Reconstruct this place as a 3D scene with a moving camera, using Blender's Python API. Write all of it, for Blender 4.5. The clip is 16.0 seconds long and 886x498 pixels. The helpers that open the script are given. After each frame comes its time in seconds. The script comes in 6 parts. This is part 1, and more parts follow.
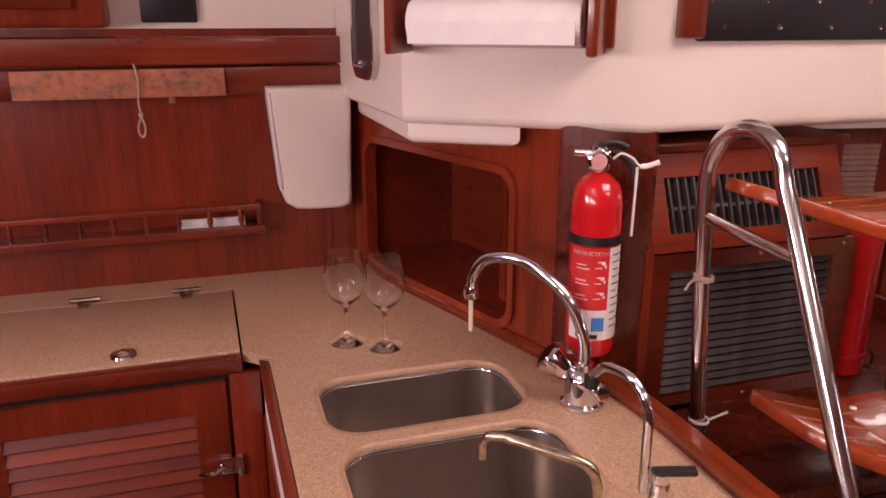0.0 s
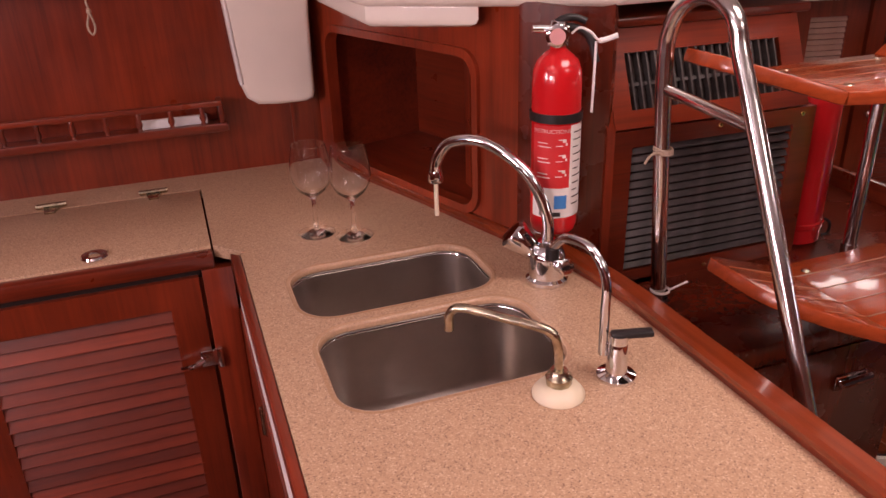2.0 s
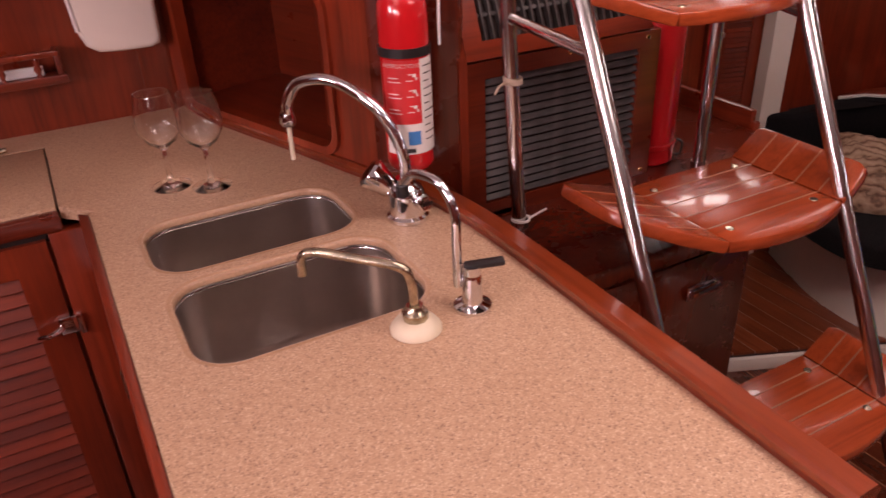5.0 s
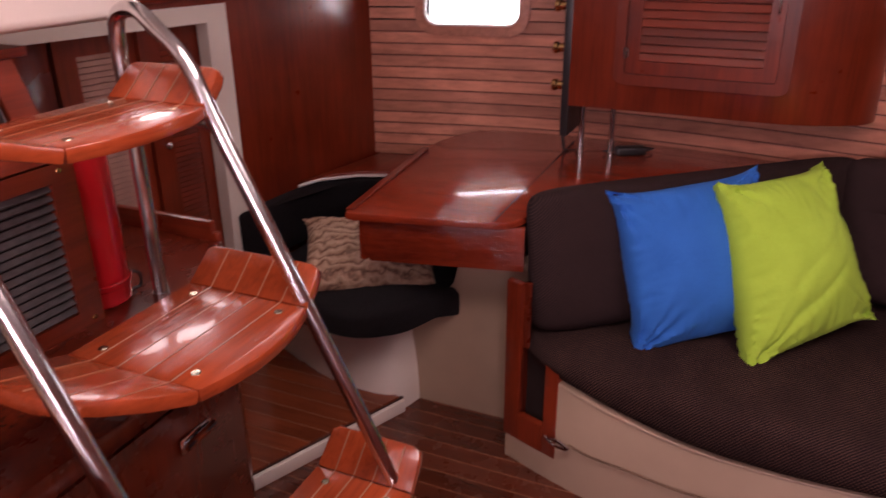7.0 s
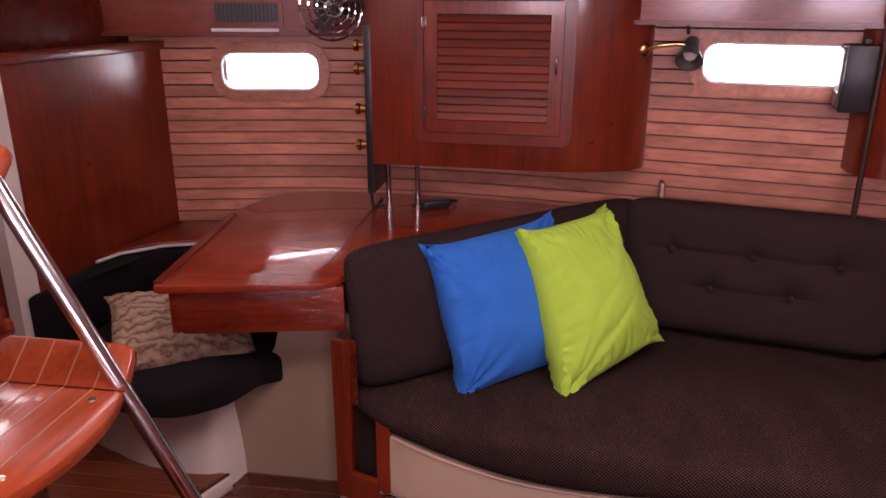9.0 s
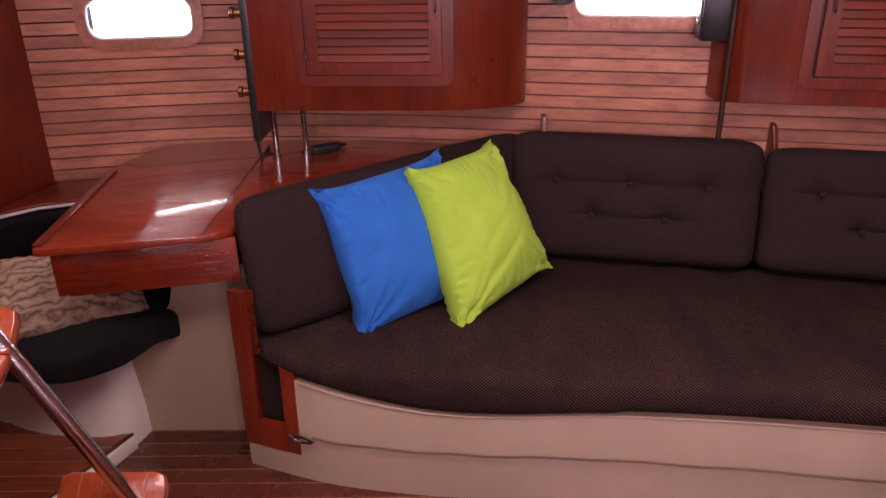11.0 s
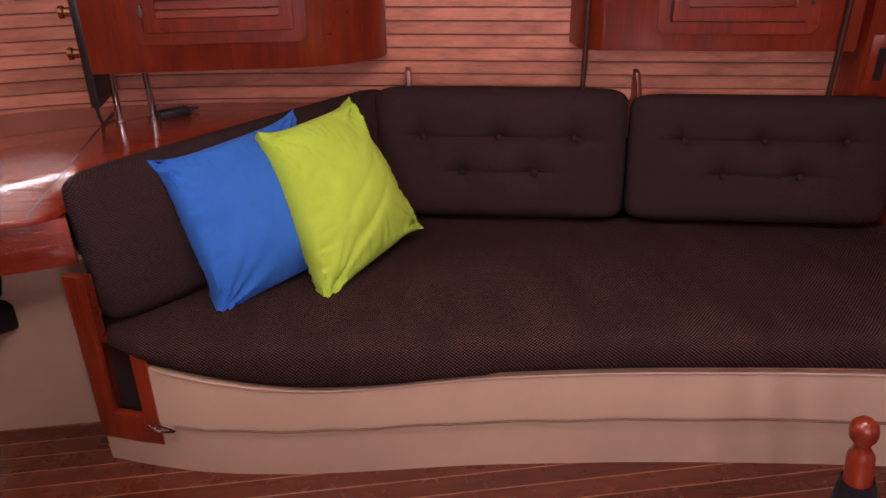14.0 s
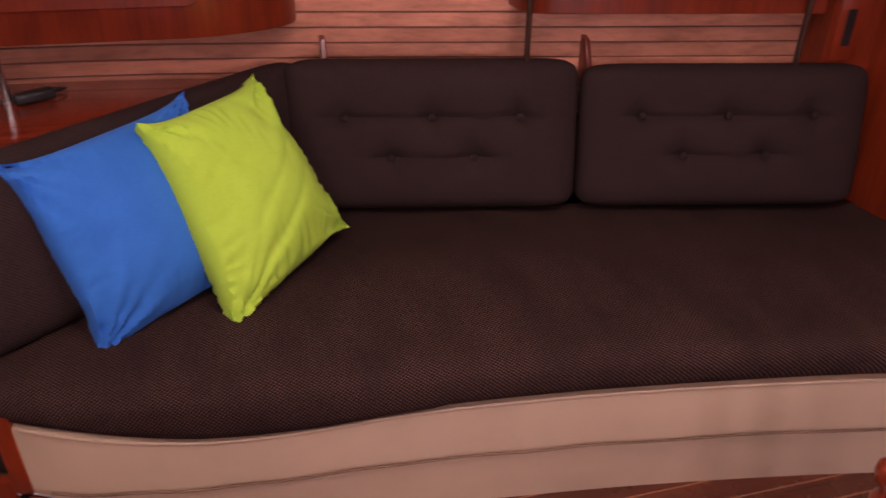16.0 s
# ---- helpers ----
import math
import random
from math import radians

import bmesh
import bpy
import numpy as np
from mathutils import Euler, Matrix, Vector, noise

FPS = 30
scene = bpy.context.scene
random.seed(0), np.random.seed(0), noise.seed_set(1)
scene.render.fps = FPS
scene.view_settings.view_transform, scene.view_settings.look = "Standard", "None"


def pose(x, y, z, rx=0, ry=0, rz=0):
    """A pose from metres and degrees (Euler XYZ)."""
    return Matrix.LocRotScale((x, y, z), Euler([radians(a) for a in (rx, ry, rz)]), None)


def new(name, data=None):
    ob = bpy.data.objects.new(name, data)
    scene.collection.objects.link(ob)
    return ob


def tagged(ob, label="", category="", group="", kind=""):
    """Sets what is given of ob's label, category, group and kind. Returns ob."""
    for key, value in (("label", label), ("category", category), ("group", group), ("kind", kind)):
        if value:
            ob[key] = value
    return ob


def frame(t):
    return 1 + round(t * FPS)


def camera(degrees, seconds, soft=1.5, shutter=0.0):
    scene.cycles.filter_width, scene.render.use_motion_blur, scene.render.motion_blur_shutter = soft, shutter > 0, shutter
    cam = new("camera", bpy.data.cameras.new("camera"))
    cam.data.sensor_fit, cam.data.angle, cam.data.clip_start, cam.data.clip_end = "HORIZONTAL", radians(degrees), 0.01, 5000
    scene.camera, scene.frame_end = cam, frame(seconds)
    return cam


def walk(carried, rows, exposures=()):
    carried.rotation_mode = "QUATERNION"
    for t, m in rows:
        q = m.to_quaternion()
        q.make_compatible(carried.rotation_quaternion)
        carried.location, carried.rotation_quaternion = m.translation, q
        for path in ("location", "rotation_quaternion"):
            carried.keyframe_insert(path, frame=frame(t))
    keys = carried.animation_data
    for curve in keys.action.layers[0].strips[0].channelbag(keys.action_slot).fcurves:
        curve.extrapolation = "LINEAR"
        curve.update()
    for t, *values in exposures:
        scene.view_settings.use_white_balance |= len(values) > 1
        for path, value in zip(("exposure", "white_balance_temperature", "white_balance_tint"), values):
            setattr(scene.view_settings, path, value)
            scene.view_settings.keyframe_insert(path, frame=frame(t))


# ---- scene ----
cam = camera(60.9, 16.0, shutter=0.4)
METRES, EYE, TILT, LEAN, TURN = 1.15, 1.48, -17.0, 0.0, -17.5
ROWS = [
    (0.0, 0.0, 0.0, 0.0, 0.0, 0.0, 0.0),
    (0.5, 0.01, -0.0026, -0.0104, -0.98, -1.86, 0.51),
    (1.0, 0.0246, -0.007, -0.0132, -1.39, -4.14, 1.36),
    (1.5, 0.0277, -0.0062, -0.0182, -1.13, -6.48, 2.09),
    (2.0, 0.0179, -0.0125, -0.025, -1.81, -7.44, 2.44),
    (2.5, 0.0036, -0.0255, -0.0275, -3.35, -7.48, 2.73),
    (3.0, -0.0097, -0.0309, -0.0364, -5.19, -8.6, 3.88),
    (5.5, 0.1392, 0.0016, -0.0279, -13.49, -13.08, 6.77),
    (6.0, 0.2161, 0.0175, -0.0263, -23.93, -11.26, 7.98),
    (6.5, 0.2315, 0.0532, -0.0184, -37.12, -12.44, 11.36),
    (7.0, 0.2225, 0.0676, -0.0101, -47.45, -11.74, 13.22),
    (7.5, 0.1813, 0.0614, -0.0077, -52.51, -10.54, 14.15),
    (8.0, 0.159, 0.0568, -0.002, -56.4, -10.22, 14.84),
    (8.5, 0.1869, 0.0615, 0.0021, -60.65, -9.42, 14.81),
    (9.0, 0.1983, 0.0652, 0.0008, -62.83, -11.26, 15.11),
    (9.5, 0.196, 0.0578, -0.0019, -65.54, -13.3, 15.76),
    (12.0, 0.1716, 0.0081, -0.015, -73.72, -18.3, 17.11),
    (12.5, 0.186, -0.0067, -0.0207, -74.72, -17.65, 17.02),
    (13.0, 0.2051, -0.0069, -0.0231, -75.12, -18.39, 17.43),
    (13.5, 0.2277, -0.0183, -0.032, -77.87, -20.44, 17.53),
    (14.0, 0.279, -0.0309, -0.0357, -79.81, -23.95, 17.44),
    (14.5, 0.3582, -0.0427, -0.0474, -81.02, -25.44, 16.4),
    (15.0, 0.436, -0.0358, -0.0567, -84.5, -27.56, 17.59),
    (15.5, 0.5234, 0.0429, -0.0519, -81.87, -27.0, 16.92),
    (16.0, 0.5643, 0.0608, -0.0524, -86.88, -29.12, 16.58),
]
walk(cam, [(t, pose(0, 0, EYE, TILT, LEAN, TURN) @ pose(METRES * x, METRES * y, METRES * z, 90 + pitch, roll, yaw)) for t, x, y, z, yaw, pitch, roll in ROWS],
     exposures=[(0.0, 0.43, 6750, 13), (5.4, 0.38, 6800, 17), (6.0, 0.29, 6850, 20), (7.0, 0.50, 6500, 22), (8.5, 0.68, 6200, 22), (10.0, 0.74, 6200, 22), (12.0, 0.83, 6200, 20), (14.0, 0.82, 6550, 19), (16.0, 0.79, 6700, 18)])

# ---------------------------------------------------------------- light
world = bpy.data.worlds.new("world")
scene.world = world
world.use_nodes = True
wn = world.node_tree.nodes
sky = wn.new("ShaderNodeTexSky")
sky.sky_type, sky.sun_disc = "NISHITA", False
sky.sun_elevation, sky.sun_rotation = radians(50), radians(60)
world.node_tree.links.new(sky.outputs[0], wn["Background"].inputs[0])
wn["Background"].inputs[1].default_value = 0.12


def area_lamp(name, m, sx, sy, watts, colour=(1, 1, 1)):
    d = bpy.data.lights.new(name, "AREA")
    d.shape, d.size, d.size_y, d.energy, d.color = "RECTANGLE", sx, sy, watts, colour
    ob = new(name, d)
    ob.matrix_world = m
    return ob


# daylight through the companionway, plus fill lamps at two unseen, added hatches
area_lamp("companionway_daylight", pose(0.90, 0.28, 2.02), 0.66, 0.56, 8.8, (1.0, 0.775, 0.73))
area_lamp("saloon_fill_light", pose(1.25, -0.75, 2.02), 0.56, 0.56, 8.8, (1.0, 0.775, 0.73))
area_lamp("galley_fill_light", pose(-0.35, 0.35, 2.02), 0.46, 0.46, 2.1, (1.0, 0.775, 0.73))
# and through the port-side windows
for y in (-0.90, -0.25, 0.50):
    area_lamp("port_window_daylight", pose(-1.375, y, 1.46, 0, -90, 0), 0.22, 0.50, 13.4, (1.0, 0.775, 0.84))
# a light well over the aft bulkhead
area_lamp("aft_portlight_daylight", pose(1.86, 1.685, 1.66, 90, 0, 169), 0.60, 0.20, 2.6, (1.0, 0.90, 0.87))


# ---------------------------------------------------------------- materials
def mat(name):
    m = bpy.data.materials.new(name)
    m.use_nodes = True
    nt = m.node_tree
    return m, nt, nt.nodes["Principled BSDF"]


def link(nt, a, b):
    nt.links.new(a, b)


def coords(nt, scale, randomise=True):
    """Object coordinates at a real-world scale, shifted per object."""
    tc = nt.nodes.new("ShaderNodeTexCoord")
    mp = nt.nodes.new("ShaderNodeMapping")
    mp.inputs["Scale"].default_value = scale
    link(nt, tc.outputs["Object"], mp.inputs["Vector"])
    if randomise:
        oi = nt.nodes.new("ShaderNodeObjectInfo")
        mu = nt.nodes.new("ShaderNodeMath")
        mu.operation = "MULTIPLY"
        mu.inputs[1].default_value = 37.0
        link(nt, oi.outputs["Random"], mu.inputs[0])
        link(nt, mu.outputs[0], mp.inputs["Location"])
    return mp.outputs[0]


def noise_tex(nt, vec, scale, detail=4.0, rough=0.6, dist=0.0):
    n = nt.nodes.new("ShaderNodeTexNoise")
    n.inputs["Scale"].default_value, n.inputs["Detail"].default_value = scale, detail
    n.inputs["Roughness"].default_value, n.inputs["Distortion"].default_value = rough, dist
    link(nt, vec, n.inputs["Vector"])
    return n.outputs[0]


def ramp(nt, fac, stops):
    r = nt.nodes.new("ShaderNodeValToRGB")
    el = r.color_ramp.elements
    while len(el) < len(stops):
        el.new(0.5)
    for e, (p, c) in zip(el, stops):
        e.position, e.color = p, (*c, 1)
    link(nt, fac, r.inputs[0])
    return r.outputs[0]


def mixc(nt, fac, a, b, mode="MIX"):
    m = nt.nodes.new("ShaderNodeMix")
    m.data_type, m.blend_type = "RGBA", mode
    for sock, v in ((m.inputs[0], fac), (m.inputs[6], a), (m.inputs[7], b)):
        if isinstance(v, (int, float)):
            sock.default_value = v
        elif isinstance(v, tuple):
            sock.default_value = (*v, 1)
        else:
            link(nt, v, sock)
    return m.outputs[2]


def bump(nt, bsdf, height, strength, dist=0.002):
    b = nt.nodes.new("ShaderNodeBump")
    b.inputs["Strength"].default_value, b.inputs["Distance"].default_value = strength, dist
    link(nt, height, b.inputs["Height"])
    link(nt, b.outputs[0], bsdf.inputs["Normal"])


def wood(name, dark, light, axis="x", rough=0.28, coat=0.4, grain=1.0, bumpy=0.15):
    m, nt, p = mat(name)
    along, across = 4.0, 105.0 * grain
    sc = {"x": (along, across, across), "y": (across, along, across), "z": (across, across, along)}[axis]
    v = coords(nt, sc)
    fine = noise_tex(nt, v, 1.0, 6.0, 0.65, 0.4)
    flow = {"x": (1.6, 11, 11), "y": (11, 1.6, 11), "z": (11, 11, 1.6)}[axis]
    slow = noise_tex(nt, coords(nt, flow), 1.0, 4.0, 0.55, 1.2)
    blotch = noise_tex(nt, coords(nt, (3.2, 3.2, 3.2)), 1.0, 4.0, 0.6, 0.3)
    mid = tuple((a + b) / 2 for a, b in zip(dark, light))
    c1 = ramp(nt, fine, [(0.34, tuple(a * 0.6 for a in dark)), (0.5, mid), (0.66, light)])
    c2 = ramp(nt, slow, [(0.30, tuple(a * 0.55 for a in dark)), (0.70, light)])
    c3 = ramp(nt, blotch, [(0.32, tuple(a * 0.55 for a in dark)), (0.68, light)])
    oi = nt.nodes.new("ShaderNodeObjectInfo")
    hs = nt.nodes.new("ShaderNodeHueSaturation")
    mr = nt.nodes.new("ShaderNodeMapRange")
    mr.inputs["To Min"].default_value, mr.inputs["To Max"].default_value = 0.78, 1.2
    link(nt, oi.outputs["Random"], mr.inputs["Value"])
    link(nt, mr.outputs[0], hs.inputs["Value"])
    link(nt, mixc(nt, 0.36, mixc(nt, 0.5, c1, c2), c3), hs.inputs["Color"])
    link(nt, hs.outputs[0], p.inputs["Base Color"])
    rr = nt.nodes.new("ShaderNodeMapRange")
    rr.inputs["To Min"].default_value, rr.inputs["To Max"].default_value = rough * 0.75, rough * 1.5
    link(nt, noise_tex(nt, coords(nt, (9, 9, 9)), 1.0, 4.0), rr.inputs["Value"])
    link(nt, rr.outputs[0], p.inputs["Roughness"])
    p.inputs["Coat Weight"].default_value, p.inputs["Coat Roughness"].default_value = coat, rough * 0.45
    bump(nt, p, mixc(nt, 0.4, fine, slow), min(1.0, bumpy), 0.001 * max(1.0, bumpy))
    return m


def paint(name, colour, rough=0.4, metal=0.0, var=0.06, scale=8.0, coat=0.0, bumpy=0.03):
    m, nt, p = mat(name)
    v = coords(nt, (scale,) * 3, False)
    n = noise_tex(nt, v, 1.0, 6.0, 0.6)
    lo = tuple(max(0, c * (1 - var * 2.2)) for c in colour)
    hi = tuple(min(1, c * (1 + var)) for c in colour)
    link(nt, ramp(nt, n, [(0.3, lo), (0.7, hi)]), p.inputs["Base Color"])
    p.inputs["Metallic"].default_value = metal
    rr = nt.nodes.new("ShaderNodeMapRange")
    rr.inputs["To Min"].default_value, rr.inputs["To Max"].default_value = rough * 0.8, min(1, rough * 1.3)
    link(nt, n, rr.inputs["Value"])
    link(nt, rr.outputs[0], p.inputs["Roughness"])
    p.inputs["Coat Weight"].default_value = coat
    bump(nt, p, noise_tex(nt, v, 12.0, 3.0), bumpy, 0.001)
    return m


def cloth(name, dark, light, thread=260.0, rough=0.95, weave=0.5):
    m, nt, p = mat(name)
    v = coords(nt, (thread,) * 3, False)
    vo = nt.nodes.new("ShaderNodeTexVoronoi")
    vo.inputs["Scale"].default_value, vo.inputs["Randomness"].default_value = 1.0, 0.55
    link(nt, v, vo.inputs["Vector"])
    knot = vo.outputs["Distance"]
    fine = noise_tex(nt, v, 0.9, 2.0, 0.7)
    slow = noise_tex(nt, coords(nt, (5, 5, 5), False), 1.0, 4.0)
    c = mixc(nt, weave, ramp(nt, fine, [(0.38, dark), (0.66, light)]), ramp(nt, knot, [(0.18, light), (0.55, dark)]))
    link(nt, mixc(nt, 0.35, c, ramp(nt, slow, [(0.3, tuple(a * 0.75 for a in dark)), (0.7, light)])), p.inputs["Base Color"])
    p.inputs["Roughness"].default_value = rough
    p.inputs["Sheen Weight"].default_value = 0.03
    p.inputs["Specular IOR Level"].default_value = 0.2
    bump(nt, p, mixc(nt, 0.4, knot, fine), -0.6, 0.0012)
    return m


TEAK_X = wood("varnished_teak_across", (0.095, 0.0098, 0.0036), (0.275, 0.0365, 0.0112), "x")
TEAK_Y = wood("varnished_teak_along", (0.095, 0.0098, 0.0036), (0.275, 0.0365, 0.0112), "y")
TEAK_Z = wood("varnished_teak_upright", (0.095, 0.0098, 0.0036), (0.275, 0.0365, 0.0112), "z")
LOUVRE_WOOD = wood("varnished_louvre_teak", (0.140, 0.0170, 0.0064), (0.260, 0.0370, 0.0118), "x", 0.34, 0.2, 1.0, 0.45)
STEP_WOOD = wood("glossy_step_teak", (0.21, 0.029, 0.0085), (0.41, 0.069, 0.020), "x", 0.14, 0.55, 1.0, 1.3)
FIDDLE_WOOD = wood("glossy_fiddle_teak", (0.16, 0.022, 0.006), (0.33, 0.056, 0.016), "y", 0.16, 0.6)
TABLE_WOOD = wood("glossy_table_teak", (0.150, 0.0155, 0.0058), (0.285, 0.0365, 0.0125), "y", 0.12, 0.6, 0.8, 4.2)
PLANK_WOOD = wood("hull_lining_wood", (0.36, 0.122, 0.074), (0.74, 0.310, 0.198), "y", 0.32, 0.30, 0.5)
FLOOR_WOOD = wood("cabin_sole_teak", (0.060, 0.012, 0.005), (0.125, 0.028, 0.012), "y", 0.24, 0.4)
# darker copy of the teak: shade on post, deck and locker is in its colour
SHADED_TEAK = wood("shaded_teak", (0.060, 0.0066, 0.0027), (0.180, 0.0235, 0.0078), "z", 0.24, 0.45)
# lighter than the cabin sole, for the raised passage floor
PASSAGE_WOOD = wood("lighter_passage_teak", (0.17, 0.034, 0.013), (0.33, 0.080, 0.031), "y", 0.20, 0.4)
RAW_WOOD = wood("unvarnished_board", (0.30, 0.10, 0.05), (0.52, 0.24, 0.14), "x", 0.7, 0.0, 0.6, 0.5)


def flaking_material():
    m, nt, p = mat("flaking_orange_paint")
    v = coords(nt, (9, 9, 22), False)
    patch = noise_tex(nt, v, 2.2, 6.0, 0.75, 0.6)
    speck = noise_tex(nt, coords(nt, (60, 60, 60), False), 1.0, 4.0, 0.7)
    c = mixc(nt, ramp(nt, patch, [(0.40, (0, 0, 0)), (0.54, (1, 1, 1))]), ramp(nt, speck, [(0.3, (0.16, 0.070, 0.042)), (0.7, (0.36, 0.185, 0.120))]), ramp(nt, speck, [(0.3, (0.36, 0.105, 0.050)), (0.7, (0.52, 0.190, 0.105))]))
    link(nt, mixc(nt, ramp(nt, speck, [(0.30, (1, 1, 1)), (0.36, (0, 0, 0))]), c, (0.07, 0.03, 0.02)), p.inputs["Base Color"])
    p.inputs["Roughness"].default_value = 0.75
    bump(nt, p, patch, 0.6, 0.002)
    return m


FLAKING = flaking_material()
HOLLY = paint("light_caulking_strip", (0.30, 0.125, 0.06), 0.35)
LINING_SEAM = paint("lining_joint", (0.15, 0.045, 0.027), 0.6)
SEAM = paint("dark_seam", (0.03, 0.008, 0.005), 0.7)
# white gelcoat toned down: dimmer light low in the cabin is in the colour
SHADED_GELCOAT = paint("shaded_gelcoat", (0.44, 0.315, 0.222), 0.45, 0, 0.05, 3.0, 0.1)
GELCOAT = paint("white_gelcoat", (0.82, 0.730, 0.645), 0.42, 0, 0.03, 3.0, 0.15)
WHITE = paint("white_paint", (0.76, 0.70, 0.67), 0.5, 0, 0.03, 4.0)
PAPER = paint("white_paper", (0.82, 0.78, 0.76), 0.9, 0, 0.03, 20.0, 0, 0.3)
STEEL = paint("polished_stainless_steel", (0.66, 0.64, 0.63), 0.17, 1.0, 0.05, 20.0, 0, 0.01)
CHROME = paint("chrome_plate", (0.75, 0.75, 0.77), 0.06, 1.0, 0.03, 20.0, 0, 0.0)
SINK = paint("brushed_sink_steel", (0.50, 0.44, 0.40), 0.29, 1.0, 0.05, 14.0, 0, 0.03)
OLD_BRASS = paint("worn_plated_brass", (0.52, 0.45, 0.33), 0.22, 1.0, 0.25, 60.0)
BRASS = paint("brass", (0.75, 0.47, 0.20), 0.18, 1.0, 0.12, 40.0)
RED = paint("red_enamel", (0.56, 0.012, 0.016), 0.16, 0, 0.05, 8.0, 0.6)
GAUGE = paint("pink_gauge_face", (0.62, 0.30, 0.30), 0.3)
LABEL_RED = paint("red_label", (0.62, 0.03, 0.035), 0.35)
LABEL_WHITE = paint("white_label", (0.80, 0.74, 0.70), 0.4)
LABEL_BLUE = paint("blue_label_square", (0.05, 0.22, 0.55), 0.4)
BLACK = paint("black_plastic", (0.014, 0.012, 0.013), 0.38)
SLAT_GREY = paint("dusty_black_slats", (0.085, 0.072, 0.070), 0.42, 0, 0.3, 30.0)
TINTED = paint("tinted_pane", (0.05, 0.022, 0.022), 0.55, 0, 0.5, 30.0)
# teak slats with white glare put into their colour
GLARE_SLAT = paint("glare_toned_slats", (0.50, 0.29, 0.235), 0.24, 0, 0.15, 8.0, 0.5)
BRONZE = paint("dark_bronze_tube", (0.060, 0.026, 0.018), 0.35, 0.4)
# near-black: shade under things and inside gaps is put into the colour
DARK = paint("recess_shade", (0.02, 0.008, 0.006), 0.8)
IVORY = paint("ivory_plastic", (0.72, 0.62, 0.46), 0.4)
OLD_CORD = cloth("weathered_cord", (0.11, 0.065, 0.042), (0.27, 0.17, 0.115), 500.0)
CORD = cloth("twisted_cord", (0.34, 0.24, 0.17), (0.62, 0.48, 0.38), 400.0)


def tweed_material(name, along, across, low, high, pitch=0.0100, ground=((0.009, 0.0055, 0.006), (0.028, 0.015, 0.016))):
    """Woven cloth: pale staggered knots on a dark ground; along and across name the axes of the weave."""
    m, nt, p = mat(name)
    tc = nt.nodes.new("ShaderNodeTexCoord")
    sx = nt.nodes.new("ShaderNodeSeparateXYZ")
    link(nt, tc.outputs["Object"], sx.inputs[0])
    ax = {"x": sx.outputs[0], "y": sx.outputs[1], "z": sx.outputs[2]}

    def op(kind, a, b=None):
        n = nt.nodes.new("ShaderNodeMath")
        n.operation = kind
        for sock, v in zip(n.inputs, (a, b)):
            if isinstance(v, (int, float)):
                sock.default_value = v
            elif v is not None:
                link(nt, v, sock)
        return n.outputs[0]
    wob = noise_tex(nt, coords(nt, (30, 30, 30), False), 1.0, 2.0)
    u = op("ADD", ax[along], op("MULTIPLY", wob, 0.004))
    v = op("ADD", op("ADD", ax[across[0]], ax[across[1]]) if len(across) > 1 else ax[across], op("MULTIPLY", wob, 0.003))
    k = 2 * math.pi / pitch
    dots = op("MULTIPLY", op("SINE", op("MULTIPLY", u, k)), op("SINE", op("MULTIPLY", v, k)))
    fine = noise_tex(nt, coords(nt, (420, 420, 420), False), 1.0, 2.0, 0.7)
    slow = noise_tex(nt, coords(nt, (4, 9, 9), False), 1.0, 4.0)
    hi = ramp(nt, slow, [(0.3, low), (0.7, high)])
    knot = ramp(nt, dots, [(0.0, (0, 0, 0)), (0.85, (1, 1, 1))])
    c = mixc(nt, knot, ramp(nt, fine, [(0.35, ground[0]), (0.7, ground[1])]), hi)
    link(nt, c, p.inputs["Base Color"])
    p.inputs["Roughness"].default_value, p.inputs["Specular IOR Level"].default_value = 0.95, 0.08
    bump(nt, p, mixc(nt, 0.3, knot, fine), 0.5, 0.0012)
    return m


# one cloth in two tones: the seat's lit look is put into brighter knots
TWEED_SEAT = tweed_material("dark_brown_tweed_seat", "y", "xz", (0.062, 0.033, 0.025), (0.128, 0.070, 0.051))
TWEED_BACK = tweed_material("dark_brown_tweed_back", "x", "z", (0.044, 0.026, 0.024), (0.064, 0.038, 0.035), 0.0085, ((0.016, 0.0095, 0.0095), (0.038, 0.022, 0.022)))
BLACK_CLOTH = cloth("black_cloth", (0.004, 0.004, 0.005), (0.016, 0.012, 0.013), 200.0)
BLUE_CLOTH = cloth("blue_cotton", (0.024, 0.135, 0.49), (0.038, 0.19, 0.62), 600.0, 0.85, 0.2)
GREEN_CLOTH = cloth("lime_green_cotton", (0.365, 0.57, 0.048), (0.50, 0.73, 0.085), 600.0, 0.85, 0.2)


